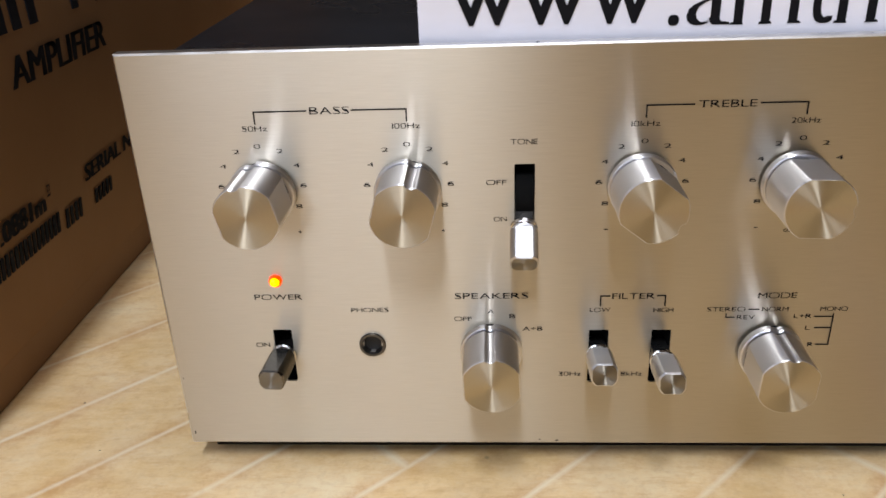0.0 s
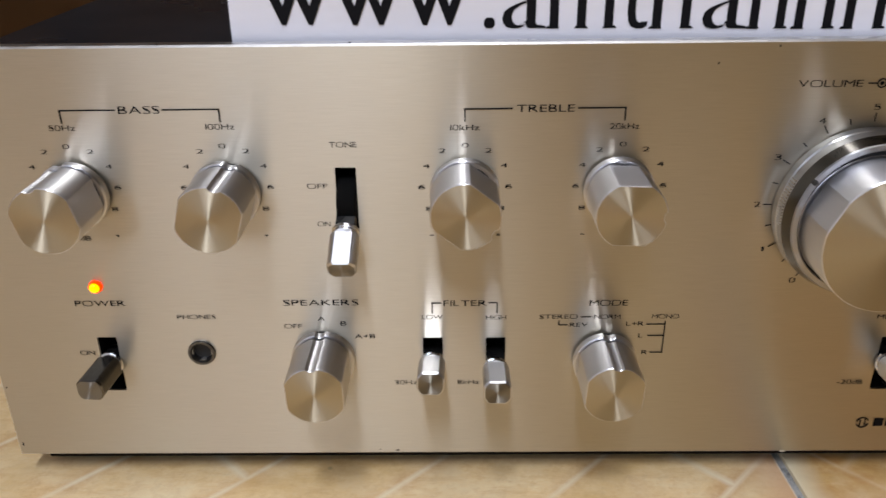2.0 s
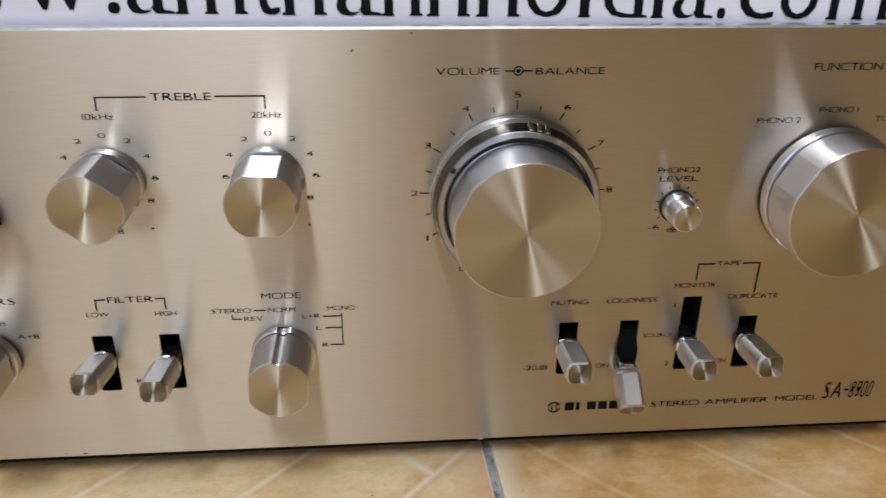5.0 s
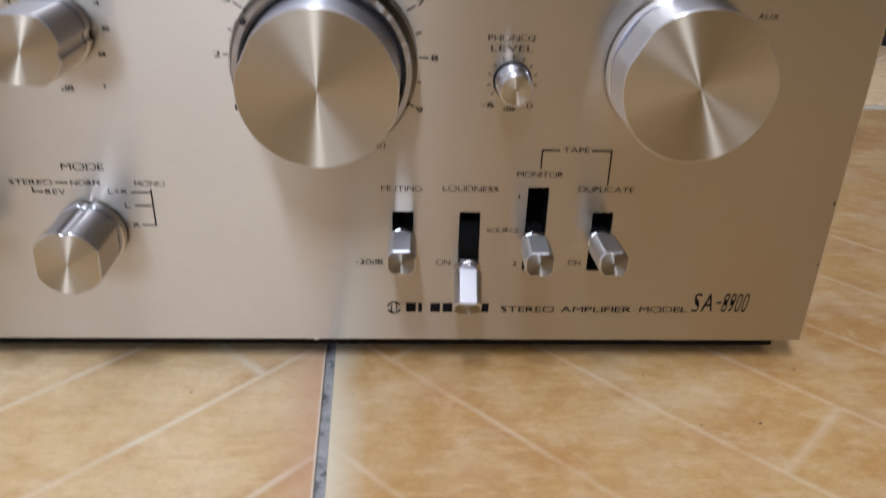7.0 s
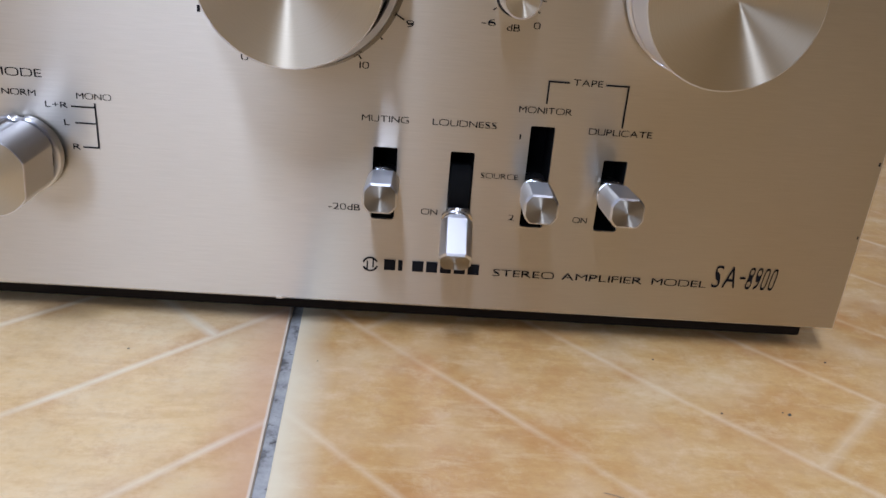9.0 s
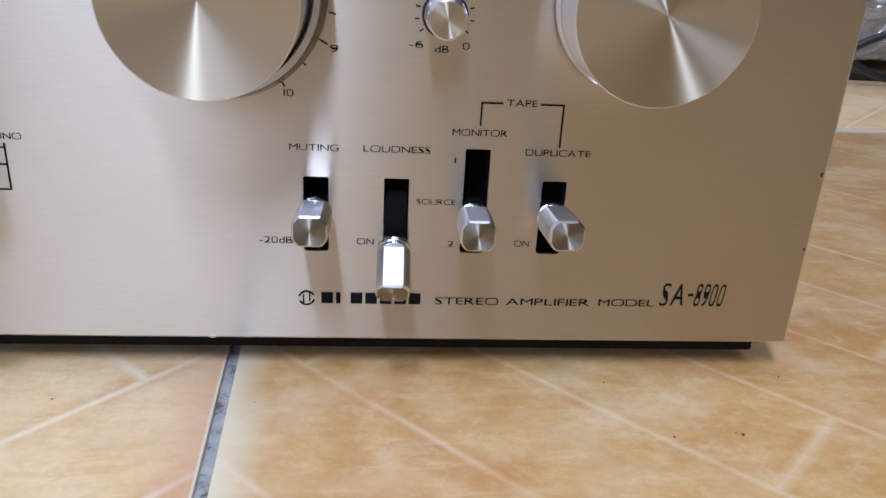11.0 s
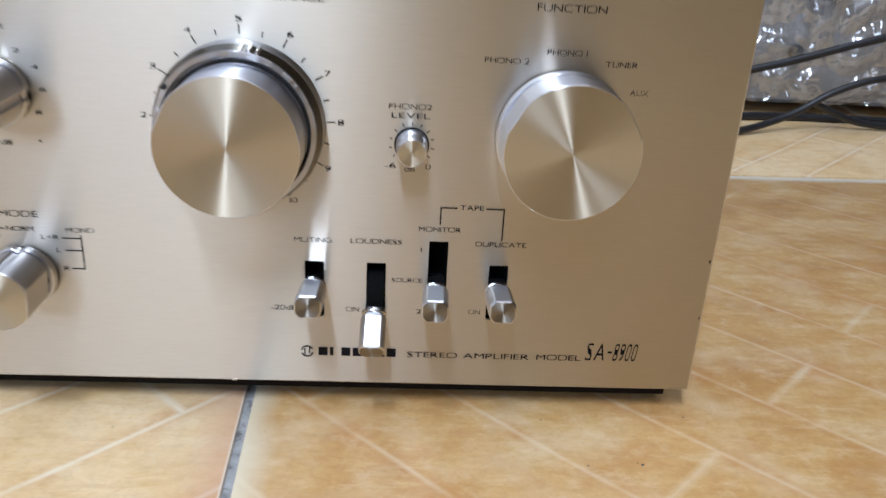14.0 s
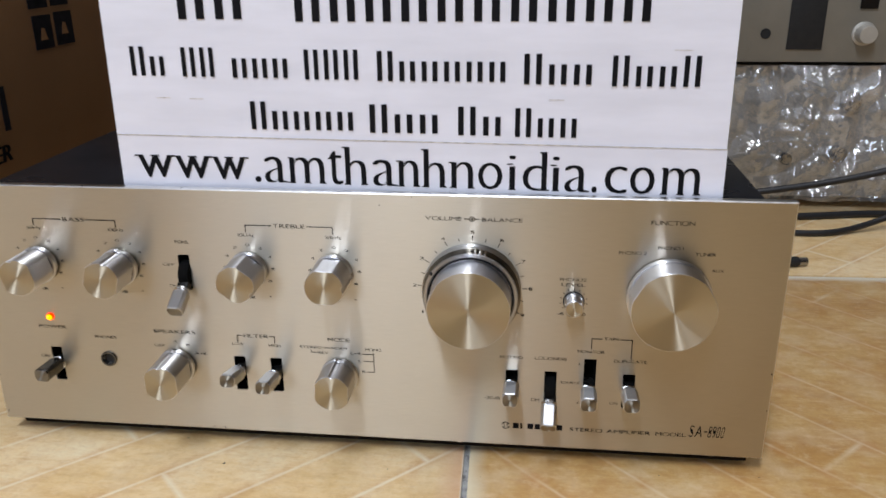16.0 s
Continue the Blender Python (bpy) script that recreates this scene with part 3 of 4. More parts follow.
ring = lathe([(-0.0002, 0.0238), (-0.0006, 0.0247), (-0.0034, 0.0247), (-0.0037, 0.0243), (-0.0041, 0.0243), (-0.0045, 0.0247), (-0.0078, 0.0246)], seg=128, caps=(True, True))
ring_ob = part("balance_ring", ring, RING_SIDE, amp, "satin chrome balance ring", at=(0.0588, 0, 0.1006))
part("ring_bevel", lathe([(-0.0077, 0.0246), (-0.0118, 0.0234)], seg=128, caps=(False, False)), RING, ring_ob, "polished chrome bevel, dark reflection put into its colour")
part("ring_lip", lathe([(-0.0117, 0.0234), (-0.0122, 0.0231), (-0.0122, 0.0217), (-0.0116, 0.0213), (-0.0090, 0.0213)], seg=128, caps=(False, False)), RING_SIDE, ring_ob, "satin ring lip")
stud = lathe([(-0.0118, 0.0008), (-0.0128, 0.0008), (-0.0131, 0.0005)], seg=20)
part("ring_stud", stud, BLACK, ring_ob, at=(0.0229 * math.sin(radians(-57)), 0, 0.0229 * math.cos(radians(-57))))
for k in range(16):
    a = radians(-95 + k * 2.1)
    rib = slab(bmesh.new(), -0.00024, 0.00024, -0.0076, -0.0046, 0.0243, 0.0250)
    bmesh.ops.rotate(rib, cent=(0, 0, 0), matrix=Matrix.Rotation(a, 3, "Y"), verts=rib.verts)
    part("knurl_rib", rib, CHROME, ring_ob)
for k in (5.5, 11.5, 17.0):
    rib = slab(bmesh.new(), -0.00055, 0.00055, -0.0116, -0.0079, 0.0233, 0.0239, bevel=0.00015)
    for v in rib.verts:
        v.co.z += 0.0012 * (v.co.y + 0.0116) / 0.0037
    bmesh.ops.rotate(rib, cent=(0, 0, 0), matrix=Matrix.Rotation(radians(k), 3, "Y"), verts=rib.verts)
    part("pointer_rib", rib, CHROME, ring_ob)

# small level knob
lev = part("phono_level_knob", lathe([(-0.0004, 0.0048), (-0.0030, 0.0048), (-0.0036, 0.0042), (-0.0046, 0.0042), (-0.0050, 0.0045), (-0.0096, 0.0045), (-0.0100, 0.0041)], seg=48), SIDE, amp, at=(0.1097, 0, 0.0958))
part("gap_ring", lathe([(-0.0001, 0.0054), (-0.0006, 0.0054)], seg=48), BLACK, lev)
part("end_face", lathe([(-0.0099, 0.0040), (-0.01005, 0.0040)], seg=48), FACE, lev)


def lever(key, ex, ey, ez, name, cap=0.0172, metal=None):
    """A black stem in the slot that carries a satin aluminium cap with flats on it."""
    x0, x1, z0, z1 = SLOTS[key]
    pivot = Vector(((x0 + x1) / 2, 0.008, (z0 + z1) / 2 if key != "monitor" else 0.0458))
    end = Vector((ex, ey, ez))
    length = (end - pivot).length
    r = 0.0045

    def facets(a):
        q = 0.0037 / max(abs(math.cos(a)), 1e-6) if abs(math.sin(a)) < 0.72 else 1.0
        return min(r, q, 0.0042 / max(abs(math.sin(a)), 1e-6))

    near = length - cap
    axis = (end - pivot).normalized()
    rot = Vector((0, -1, 0)).rotation_difference(axis).to_matrix()
    body = lathe([(-near - 0.0016, r * 0.80), (-near - 0.0030, r), (-length + 0.0005, r), (-length, r - 0.0005), (-length, r - 0.0011)], facets, seg=64, caps=(True, False))
    collar = lathe([(-near, 0.0036), (-near - 0.0002, 0.0041), (-near - 0.0010, 0.0041), (-near - 0.0012, 0.0036), (-near - 0.0017, 0.0036)], seg=40)
    stem = box_bm(-0.0029, 0.0029, -near - 0.0004, 0.002, -0.0027, 0.0027, bevel=0.0007)
    tip = lathe([(-length + 0.0002, r - 0.0005), (-length - 0.0001, r - 0.0005)], lambda a: facets(a) - 0.0005, seg=64, caps=(False, True))
    bmesh.ops.translate(tip, vec=(0, length, 0), verts=tip.verts)
    ob = part(name, stem, STEM, amp, at=pivot)
    ob.rotation_euler = rot.to_euler()
    if key in ("tone", "loudness"):
        boot = lathe([(-0.0028, 0.0068), (-0.0024, 0.0073), (0.0024, 0.0073), (0.0028, 0.0068)], seg=40)
        bmesh.ops.rotate(boot, cent=(0, 0, 0), matrix=Matrix.Rotation(radians(90), 3, "Z"), verts=boot.verts)
        part("boot", boot, SLOT_BLACK, ob, "rounded black boot of the lever", at=rot.inverted() @ Vector((0, -0.0045, -0.0015)))
    part("cap", body, metal or LEVER, ob, "satin aluminium lever cap", angle=22)
    part("collar", collar, CHROME, ob)
    part("tip", tip, TIP_DARK if metal else TIP, ob, "turned aluminium tip", at=(0, -length, 0))
    return ob


lever("tone", -0.0926, -0.0165, 0.0889, "tone_lever", 0.0140)
power = lever("power", -0.1737, -0.0154, 0.0472, "power_lever", 0.0165, DARK_LEVER)
lever("low", -0.0677, -0.0193, 0.0516, "low_filter_lever")
lever("high", -0.0475, -0.0225, 0.0505, "high_filter_lever")
lever("muting", 0.0794, -0.0187, 0.0483, "muting_lever", 0.0180)
lever("loudness", 0.0991, -0.0145, 0.0306, "loudness_lever", 0.0145)
lever("monitor", 0.1186, -0.0195, 0.0483, "monitor_lever", 0.0165)
lever("duplicate", 0.1396, -0.0200, 0.0490, "duplicate_lever", 0.0180)

# headphone jack and power light
jack = part("headphone_jack", lathe([(0.0004, 0.0043), (-0.0006, 0.0045), (-0.0010, 0.0043), (-0.0010, 0.0036), (0.0002, 0.0031), (0.014, 0.0031)], seg=48, caps=(False, False)), JACK_METAL, amp, "dark metal headphone socket", at=(JACK[0], 0, JACK[1]))
part("socket_hole", lathe([(0.0015, 0.00309), (0.0145, 0.00309)], seg=32), BLACK, jack)
lamp = part("power_light", lathe([(0.0002, 0.0021), (-0.0008, 0.0021), (-0.0013, 0.0018)], seg=32), GLOW, amp, "lit orange pilot light", at=(-0.1723, 0, 0.0757))

part("lit_core", lathe([(-0.0012, 0.0016), (-0.0019, 0.0014), (-0.0023, 0.0008)], seg=32), LED, lamp, "orange glowing core")

# ---- printing on the plate ----
H = 0.0020


def word(s, x0, x1, zc, h=H):
    return lettering(s, x0, x1, zc - h / 2, zc + h / 2, plate, INK)


def mid(s, xc, zc, w, h=0.0016):
    return word(s, xc - w / 2, xc + w / 2, zc, h)


def rule(*rects):
    return bars(rects, plate, INK, "printed_rule")


LW = 0.00022


def bracket(x0, x1, z, drop0, drop1, g0, g1):
    rule((x0 - LW, g0, z - LW, z + LW), (g1, x1 + LW, z - LW, z + LW), (x0 - LW, x0 + LW, drop0, z - LW), (x1 - LW, x1 + LW, drop1, z - LW))


word("BASS", -0.1552, -0.1434, 0.1319, 0.0021)
bracket(-0.1719, -0.1266, 0.1319, 0.1281, 0.1281, -0.1560, -0.1428)
word("TREBLE", -0.0424, -0.0260, 0.1314, 0.0021)
bracket(-0.0570, -0.0117, 0.1314, 0.1277, 0.1277, -0.0434, -0.0251)
for s, x in (("50Hz", -0.1722), ("100Hz", -0.1269), ("10kHz", -0.0570), ("20kHz", -0.0116)):
    mid(s, x, 0.1268 if x < -0.1 else 0.1260, 0.0083 if len(s) == 5 else 0.0076, 0.0016)
for cx, cz in ((-0.1722, 0.1064), (-0.1270, 0.1062), (-0.0569, 0.1058), (-0.0116, 0.1058)):
    for s, dx, dz in (("0", 0, 0.0149), ("2", 0.0067, 0.0133), ("4", 0.0113, 0.0087), ("6", 0.0128, 0.0022), ("8", 0.0107, -0.0047)):
        for side in ((1,) if s == "0" else (-1, 1)):
            mid(s, cx + side * dx, cz + dz, 0.0020, 0.00128)
    rule((cx + 0.0095, cx + 0.0105, cz - 0.0136, cz - 0.0133), (cx + 0.00985, cx + 0.01015, cz - 0.0139, cz - 0.0130))
    rule((cx - 0.0106, cx - 0.0094, cz - 0.0135, cz - 0.0132))
    mid("dB", cx, cz - 0.0142, 0.0034, 0.0015)
word("TONE", -0.0961, -0.0882, 0.1212, 0.0016)
word("OFF", -0.1035, -0.0974, 0.1085, 0.0015)
word("ON", -0.1013, -0.0973, 0.0964, 0.0015)
word("POWER", -0.1801, -0.1642, 0.0696, 0.0019)
word("ON", -0.1820, -0.1772, 0.0513, 0.0016)
word("PHONES", -0.1485, -0.1361, 0.0645, 0.0015)
word("SPEAKERS", -0.1142, -0.0905, 0.0694, 0.0020)
mid("OFF", -0.1118, 0.0609, 0.0058, 0.0015)
mid("A", -0.1026, 0.0636, 0.0022, 0.0015)
mid("B", -0.0956, 0.0618, 0.0020, 0.0015)
mid("A+B", -0.0890, 0.0570, 0.0066, 0.0015)
word("FILTER", -0.0637, -0.0501, 0.0689, 0.0020)
bracket(-0.0673, -0.0468, 0.0690, 0.0652, 0.0652, -0.0643, -0.0496)
word("LOW", -0.0706, -0.0640, 0.0639, 0.0015)
word("HIGH", -0.0503, -0.0439, 0.0637, 0.0015)
word("30Hz", -0.0800, -0.0726, 0.0392, 0.0016)
word("8kHz", -0.0594, -0.0523, 0.0392, 0.0016)
word("MODE", -0.0178, -0.0057, 0.0687, 0.0020)
word("STEREO", -0.0333, -0.0212, 0.0638, 0.0015)
word("NORM", -0.0160, -0.0077, 0.0637, 0.0015)
word("REV", -0.0236, -0.0179, 0.0608, 0.0015)
word("MONO", 0.0022, 0.0108, 0.0637, 0.0015)
word("L+R", -0.0057, -0.0001, 0.0611, 0.0015)
word("L", -0.0015, -0.0001, 0.0567, 0.0015)
word("R", 0.0001, 0.0020, 0.0504, 0.0015)
rule((-0.0203, -0.0168, 0.0635, 0.0639), (-0.0273, -0.0269, 0.0607, 0.0624), (-0.0269, -0.0242, 0.0606, 0.0610))
rule((0.0064, 0.0068, 0.0502, 0.0620), (0.0007, 0.0064, 0.0607, 0.0611), (0.0013, 0.0064, 0.0565, 0.0569), (0.0026, 0.0064, 0.0502, 0.0506))
word("VOLUME", 0.0355, 0.0534, 0.1377, 0.0019)
word("BALANCE", 0.0635, 0.0832, 0.1376, 0.0019)
rule((0.0547, 0.0572, 0.1375, 0.1379), (0.0600, 0.0626, 0.1375, 0.1379))
part("printed_ring", lathe([(-0.00018, 0.0014), (-0.00018, 0.0010)], seg=32, caps=(False, False)), INK, plate, at=(0.0586, 0, 0.1377))
part("printed_dot", lathe([(-0.00012, 0.0006), (-0.00018, 0.0006)], seg=24), INK, plate, at=(0.0586, 0, 0.1377))
VC = (0.0588, 0.1017)
for k in range(21):
    a = radians(-150 + 15 * k)
    r0, r1 = 0.0250, (0.0276 if k % 2 == 0 else 0.0267)
    bm = slab(bmesh.new(), -0.00018, 0.00018, -0.00018, -0.00012, r0, r1)
    bmesh.ops.rotate(bm, cent=(0, 0, 0), matrix=Matrix.Rotation(a, 3, "Y"), verts=bm.verts)
    part("scale_tick", bm, INK, plate, at=(VC[0], 0, VC[1]))
    if k % 2 == 0:
        s = str(k // 2)
        mid(s, VC[0] + 0.0293 * math.sin(a), VC[1] + 0.0293 * math.cos(a), 0.0019 * (1.25 if len(s) == 2 else 1.0) * (0.4 if s == "1" else 1), 0.0016)
word("FUNCTION", 0.1445, 0.1650, 0.1382, 0.0021)
word("PHONO 2", 0.1303, 0.1436, 0.1225, 0.0016)
word("PHONO 1", 0.1487, 0.1607, 0.1255, 0.0016)
word("TUNER", 0.1665, 0.1763, 0.1227, 0.0016)
word("AUX", 0.1750, 0.1807, 0.1145, 0.0016)
word("PHONO2", 0.1024, 0.1154, 0.1075, 0.0016)
word("LEVEL", 0.1033, 0.1150, 0.1047, 0.0016)
word("-6", 0.1015, 0.1050, 0.0888, 0.0015)
word("dB", 0.1077, 0.1110, 0.0879, 0.0016)
word("0", 0.1142, 0.1159, 0.0888, 0.0015)
for k in range(11):
    a = radians(-125 + 25 * k)
    bm = slab(bmesh.new(), -0.00016, 0.00016, -0.00018, -0.00012, 0.0060, 0.0070)
    bmesh.ops.rotate(bm, cent=(0, 0, 0), matrix=Matrix.Rotation(a, 3, "Y"), verts=bm.verts)
    part("scale_tick", bm, INK, plate, at=(0.1097, 0, 0.0958))
word("MUTING", 0.0733, 0.0853, 0.0631, 0.0016)
word("LOUDNESS", 0.0913, 0.1078, 0.0632, 0.0016)
word("MONITOR", 0.1130, 0.1266, 0.0680, 0.0016)
word("DUPLICATE", 0.1316, 0.1481, 0.0634, 0.0016)
word("TAPE", 0.1259, 0.1334, 0.0757, 0.0016)
bracket(0.1198, 0.1400, 0.0755, 0.0698, 0.0648, 0.1250, 0.1342)
word("SOURCE", 0.1049, 0.1148, 0.0497, 0.0014)
word("1", 0.1139, 0.1143, 0.0608, 0.0014)
word("2", 0.1134, 0.1149, 0.0383, 0.0015)
word("-20dB", 0.0653, 0.0737, 0.0385, 0.0017)
word("ON", 0.0899, 0.0943, 0.0385, 0.0016)
word("ON", 0.1308, 0.1347, 0.0387, 0.0016)
# maker's mark as plain shapes
mark = bmesh.new()
for a0 in (-70, 110):
    for k in range(14):
        a = radians(a0 + 10 * k)
        p = slab(bmesh.new(), -0.00022, 0.00022, -0.00018, -0.00012, 0.0017, 0.0022)
        bmesh.ops.rotate(p, cent=(0, 0, 0), matrix=Matrix.Rotation(a, 3, "Y"), verts=p.verts)
        tmp = bpy.data.meshes.new("tmp")
        p.to_mesh(tmp)
        mark.from_mesh(tmp)
        bpy.data.meshes.remove(tmp)
        p.free()
slab(mark, -0.0010, -0.0006, -0.00018, -0.00012, -0.0018, 0.0010)
slab(mark, 0.0006, 0.0010, -0.00018, -0.00012, -0.0010, 0.0018)
part("printed_mark", mark, INK, plate, at=(0.0770, 0, 0.0221))
bars([(0.0808 + k * 0.00385, 0.0808 + k * 0.00385 + (0.0012 if k == 1 else 0.0031), 0.0206, 0.0238) for k in range(7)], plate, INK, "printed_mark")
word("STEREO", 0.1109, 0.1280, 0.0217, 0.0020)
word("AMPLIFIER", 0.1301, 0.1529, 0.0217, 0.0020)
word("MODEL", 0.1555, 0.1710, 0.0218, 0.0020)
for text, x0, x1 in (("SA", 0.1727, 0.1794), ("8900", 0.1823, 0.1904)):
    for v in lettering(text, x0, x1, 0.0212, 0.0277, plate, INK, gap=0.16).data.vertices:
        v.co.x += 0.10 * (v.co.z - 0.0245)
bars([(0.1801, 0.1817, 0.0241, 0.0248)], plate, INK, "dash")

# nicks and specks on the plate
for x, z, w, h in ((0.0127, 0.1436, 0.0005, 0.0006), (0.0288, 0.1482, 0.0004, 0.0005), (-0.0800, 0.0112, 0.0011, 0.0005),
                   (-0.2092, 0.0145, 0.0004, 0.0014), (-0.2094, 0.0377, 0.0003, 0.0007), (0.2098, 0.0597, 0.0005, 0.0011), (0.2099, 0.0386, 0.0004, 0.0008), (-0.0860, 0.0116, 0.0006, 0.0003)):
    part("nick", box_bm(x - w / 2, x + w / 2, -0.00010, -0.00004, z - h / 2, z + h / 2), BLACK, plate)
for x in (-0.1415, -0.0885, 0.1510):
    part("nick", box_bm(x - 0.0004, x + 0.0004, 0.0004, 0.0012, 0.15002, 0.1501), BLACK, plate)
part("nick", box_bm(0.0513, 0.0529, -0.00012, 0.0004, 0.0098, 0.0105, bevel=0.0), EDGE, plate, "bare bright nick in the rim")

# ---- sign standing on the amplifier ----
SX0, SX1, SZ0, SH = -0.1224, 0.1775, 0.1478, 0.210
sign = thing("paper_sign", "white printed paper sign standing on the amplifier, creased across", "sign", at=(0, 0.0066, SZ0))
sign.rotation_euler = (radians(-1), 0, 0)


def sheet_bm(x0, x1, z0, z1, y, thick, nx=24, nz=12, amp_=0.0003):
    bm = bmesh.new()
    rows = []
    for j in range(nz + 1):
        z = z0 + (z1 - z0) * j / nz
        row = []
        for i in range(nx + 1):
            x = x0 + (x1 - x0) * i / nx
            d = amp_ * noise.noise(Vector((x * 14, z * 22, y * 900)))
            row.append((bm.verts.new((x, y + d, z)), bm.verts.new((x, y + d + thick, z))))
        rows.append(row)
    for j in range(nz):
        for i in range(nx):
            a, b, c, d = rows[j][i], rows[j][i + 1], rows[j + 1][i + 1], rows[j + 1][i]
            bm.faces.new((a[0], b[0], c[0], d[0]))
            bm.faces.new((d[1], c[1], b[1], a[1]))
    for j in range(nz):
        for i in (0, nx):
            a, d = rows[j][i], rows[j + 1][i]
            bm.faces.new((a[0], d[0], d[1], a[1]))
    for i in range(nx):
        for j in (0, nz):
            a, b = rows[j][i], rows[j][i + 1]
            bm.faces.new((a[0], a[1], b[1], b[0]))
    return bm


part("backing_sheet", sheet_bm(SX0, SX1, 0.0, SH, 0.0008, 0.0006), PAPER, sign)
strip = part("lower_strip", sheet_bm(SX0 + 0.0005, SX1 + 0.0003, 0.0004, 0.0262, 0.0003, 0.0004, 24, 3, 0.0002), PAPER, sign)
# One tan for the strip's glue dirt and for painted crease shade.
TAN = plain("tan_stain_and_crease_shade", (0.58, 0.53, 0.48), 0.8, 0.0, 0.5, 300, 0.0)
hem = part("strip_edge", sheet_bm(SX0 + 0.0005, SX1 + 0.0003, 0.0261, 0.02655, 0.00005, 0.0004, 24, 1, 0.0002), TAN, sign, "stained edge of the pasted strip")
for sheet in (strip, hem):
    for v in sheet.data.vertices:
        v.co.z -= 0.0098 * (v.co.x - 0.0265) * v.co.z / 0.0262
# Short flat bars paint the shade lines of creases.
for x0, x1, z in ((-0.099, -0.092, 0.0463), (-0.082, -0.075, 0.0460), (0.094, 0.101, 0.0470), (0.150, 0.158, 0.0700)):
    part("crease", box_bm(x0, x1, 0.00040, 0.00046, z, z + 0.0003), TAN, sign)
URL_X = (-0.1142, -0.0928, -0.0942, -0.0733, -0.0745, -0.0547, -0.0517, -0.0485, -0.0466, -0.0351, -0.0349, -0.0144, -0.0136, -0.0064,
         -0.0064, 0.0067, 0.0087, 0.0203, 0.0206, 0.0327, 0.0329, 0.0459, 0.0465, 0.0599, 0.0609, 0.0729, 0.0747, 0.0805, 0.0821, 0.0948,
         0.0957, 0.1015, 0.1028, 0.1142, 0.1159, 0.1184, 0.1219, 0.1326, 0.1339, 0.1455, 0.1477, 0.1679)
TALL, XH, LINE = 0.0192, 0.0132, 0.0052


def letter(c, x0, x1):
    """One built-in letter on the sign, with small slab serifs on its strokes."""
    base = LINE - 0.0105 * (x0 + 0.1142) + (0.0008 if c == "w" else 0.0)
    xh = 0.0116 if c == "w" else XH
    top = base + (TALL if c in "hd" else 0.0172 if c in "ti" else 0.0030 if c == "." else xh)
    w = x1 - x0
    pad = {"w": 0.07, "m": 0.07, "n": 0.10, "h": 0.10, "i": 0.22, "d": 0.04}.get(c, 0.0) * w
    me = text_mesh(c, x0 + pad, x1 - pad, base, top, "sign_letter", 0.0012 if c not in "w." else 0.0008, -0.020 if c not in "w." else -0.008)
    bm = bmesh.new()
    bm.from_mesh(me)
    bpy.data.meshes.remove(me)
    th, s = 0.0007, 0.0019
    stroke = 0.0019
    feet = {"m": (0.07, 0.5, 0.93), "n": (0.10, 0.90), "h": (0.10, 0.90), "i": (0.5,)}.get(c, ())
    spots = [(x0 + w * f + (stroke / 2 if f < 0.4 else -stroke / 2 if f > 0.6 else 0), base, s) for f in feet]
    if c == "w":
        spots += [(x0 + w * f, top - th, 0.0026) for f in (0.10, 0.50, 0.90)]
    if c in "mnh":
        spots += [(x0 + w * 0.10, top - th, 0.0014)]
    if c == "i":
        spots += [(x0 + w * 0.30, base + xh - th, 0.0016)]
    if c == "d":
        spots += [(x1 - w * 0.20, top - th, 0.0016), (x1 - 0.0004, base, 0.0013)]
    if c == "a":
        spots += [(x1 - 0.0004, base, 0.0011)]
    for x, z, half in spots:
        vs = [bm.verts.new(p) for p in ((x - half, 0, z), (x + half, 0, z), (x + half * 0.8, 0, z + th), (x - half * 0.8, 0, z + th))]
        bm.faces.new(vs)
    ob = part("sign_letter", bm, INK, sign, at=(0, 0.00004, 0))
    return ob


for k, c in enumerate("www.amthanhnoidia.com"):
    letter(c, URL_X[2 * k], URL_X[2 * k + 1])


SLOPE = -0.0150


def word_bars(x0, x1, base, tall, heights):
    """Plain bars in place of a word that must not be lettered: two upright bars a letter, as tall as it is."""
    step = (x1 - x0) / len(heights)
    z = base + SLOPE * (x0 + 0.11)
    rects = []
    for k, c in enumerate(heights):
        top = z + tall * (1.0 if c == "T" else 0.66)
        for f in (0.10, 0.58):
            rects.append((x0 + (k + f) * step, x0 + (k + f + 0.22) * step, z, top))
    return bars(rects, sign, INK, "printed_bar", y=0.00042)


WORDS = ((-0.1110, -0.0912, "Tx"), (-0.0850, -0.0661, "TT"), (-0.0597, -0.0293, "xxx"), (-0.0238, 0.0052, "TTT"), (0.0115, 0.0755, "Txxxxx"), (0.0810, 0.1156, "Txx"), (0.1216, 0.1645, "TxxT"))
for x0, x1, heights in WORDS:
    word_bars(x0, x1, 0.0572, 0.0140, heights)
for x0, x1, heights in ((-0.0525, 0.0019, "Txxxx"), (0.0068, 0.0437, "Txx"), (0.0500, 0.0740, "Tx"), (0.0774, 0.1096, "Txx")):
    word_bars(x0, x1, 0.0322, 0.0138, heights)
word_bars(-0.0850, -0.0482, 0.0843, 0.0215, "TT")
word_bars(-0.0275, 0.1414, 0.0840, 0.0215, "TTTTTTTTTT")


# ---- cardboard box ----
box = thing("cardboard_box", "large brown cardboard carton with black printed lettering on the floor", "box", at=(-0.304, 0.0, 0.0))
BY0, BY1, BH, BWID = -0.02, 0.560, 0.34, 0.45
LEAN_IN = 0.128


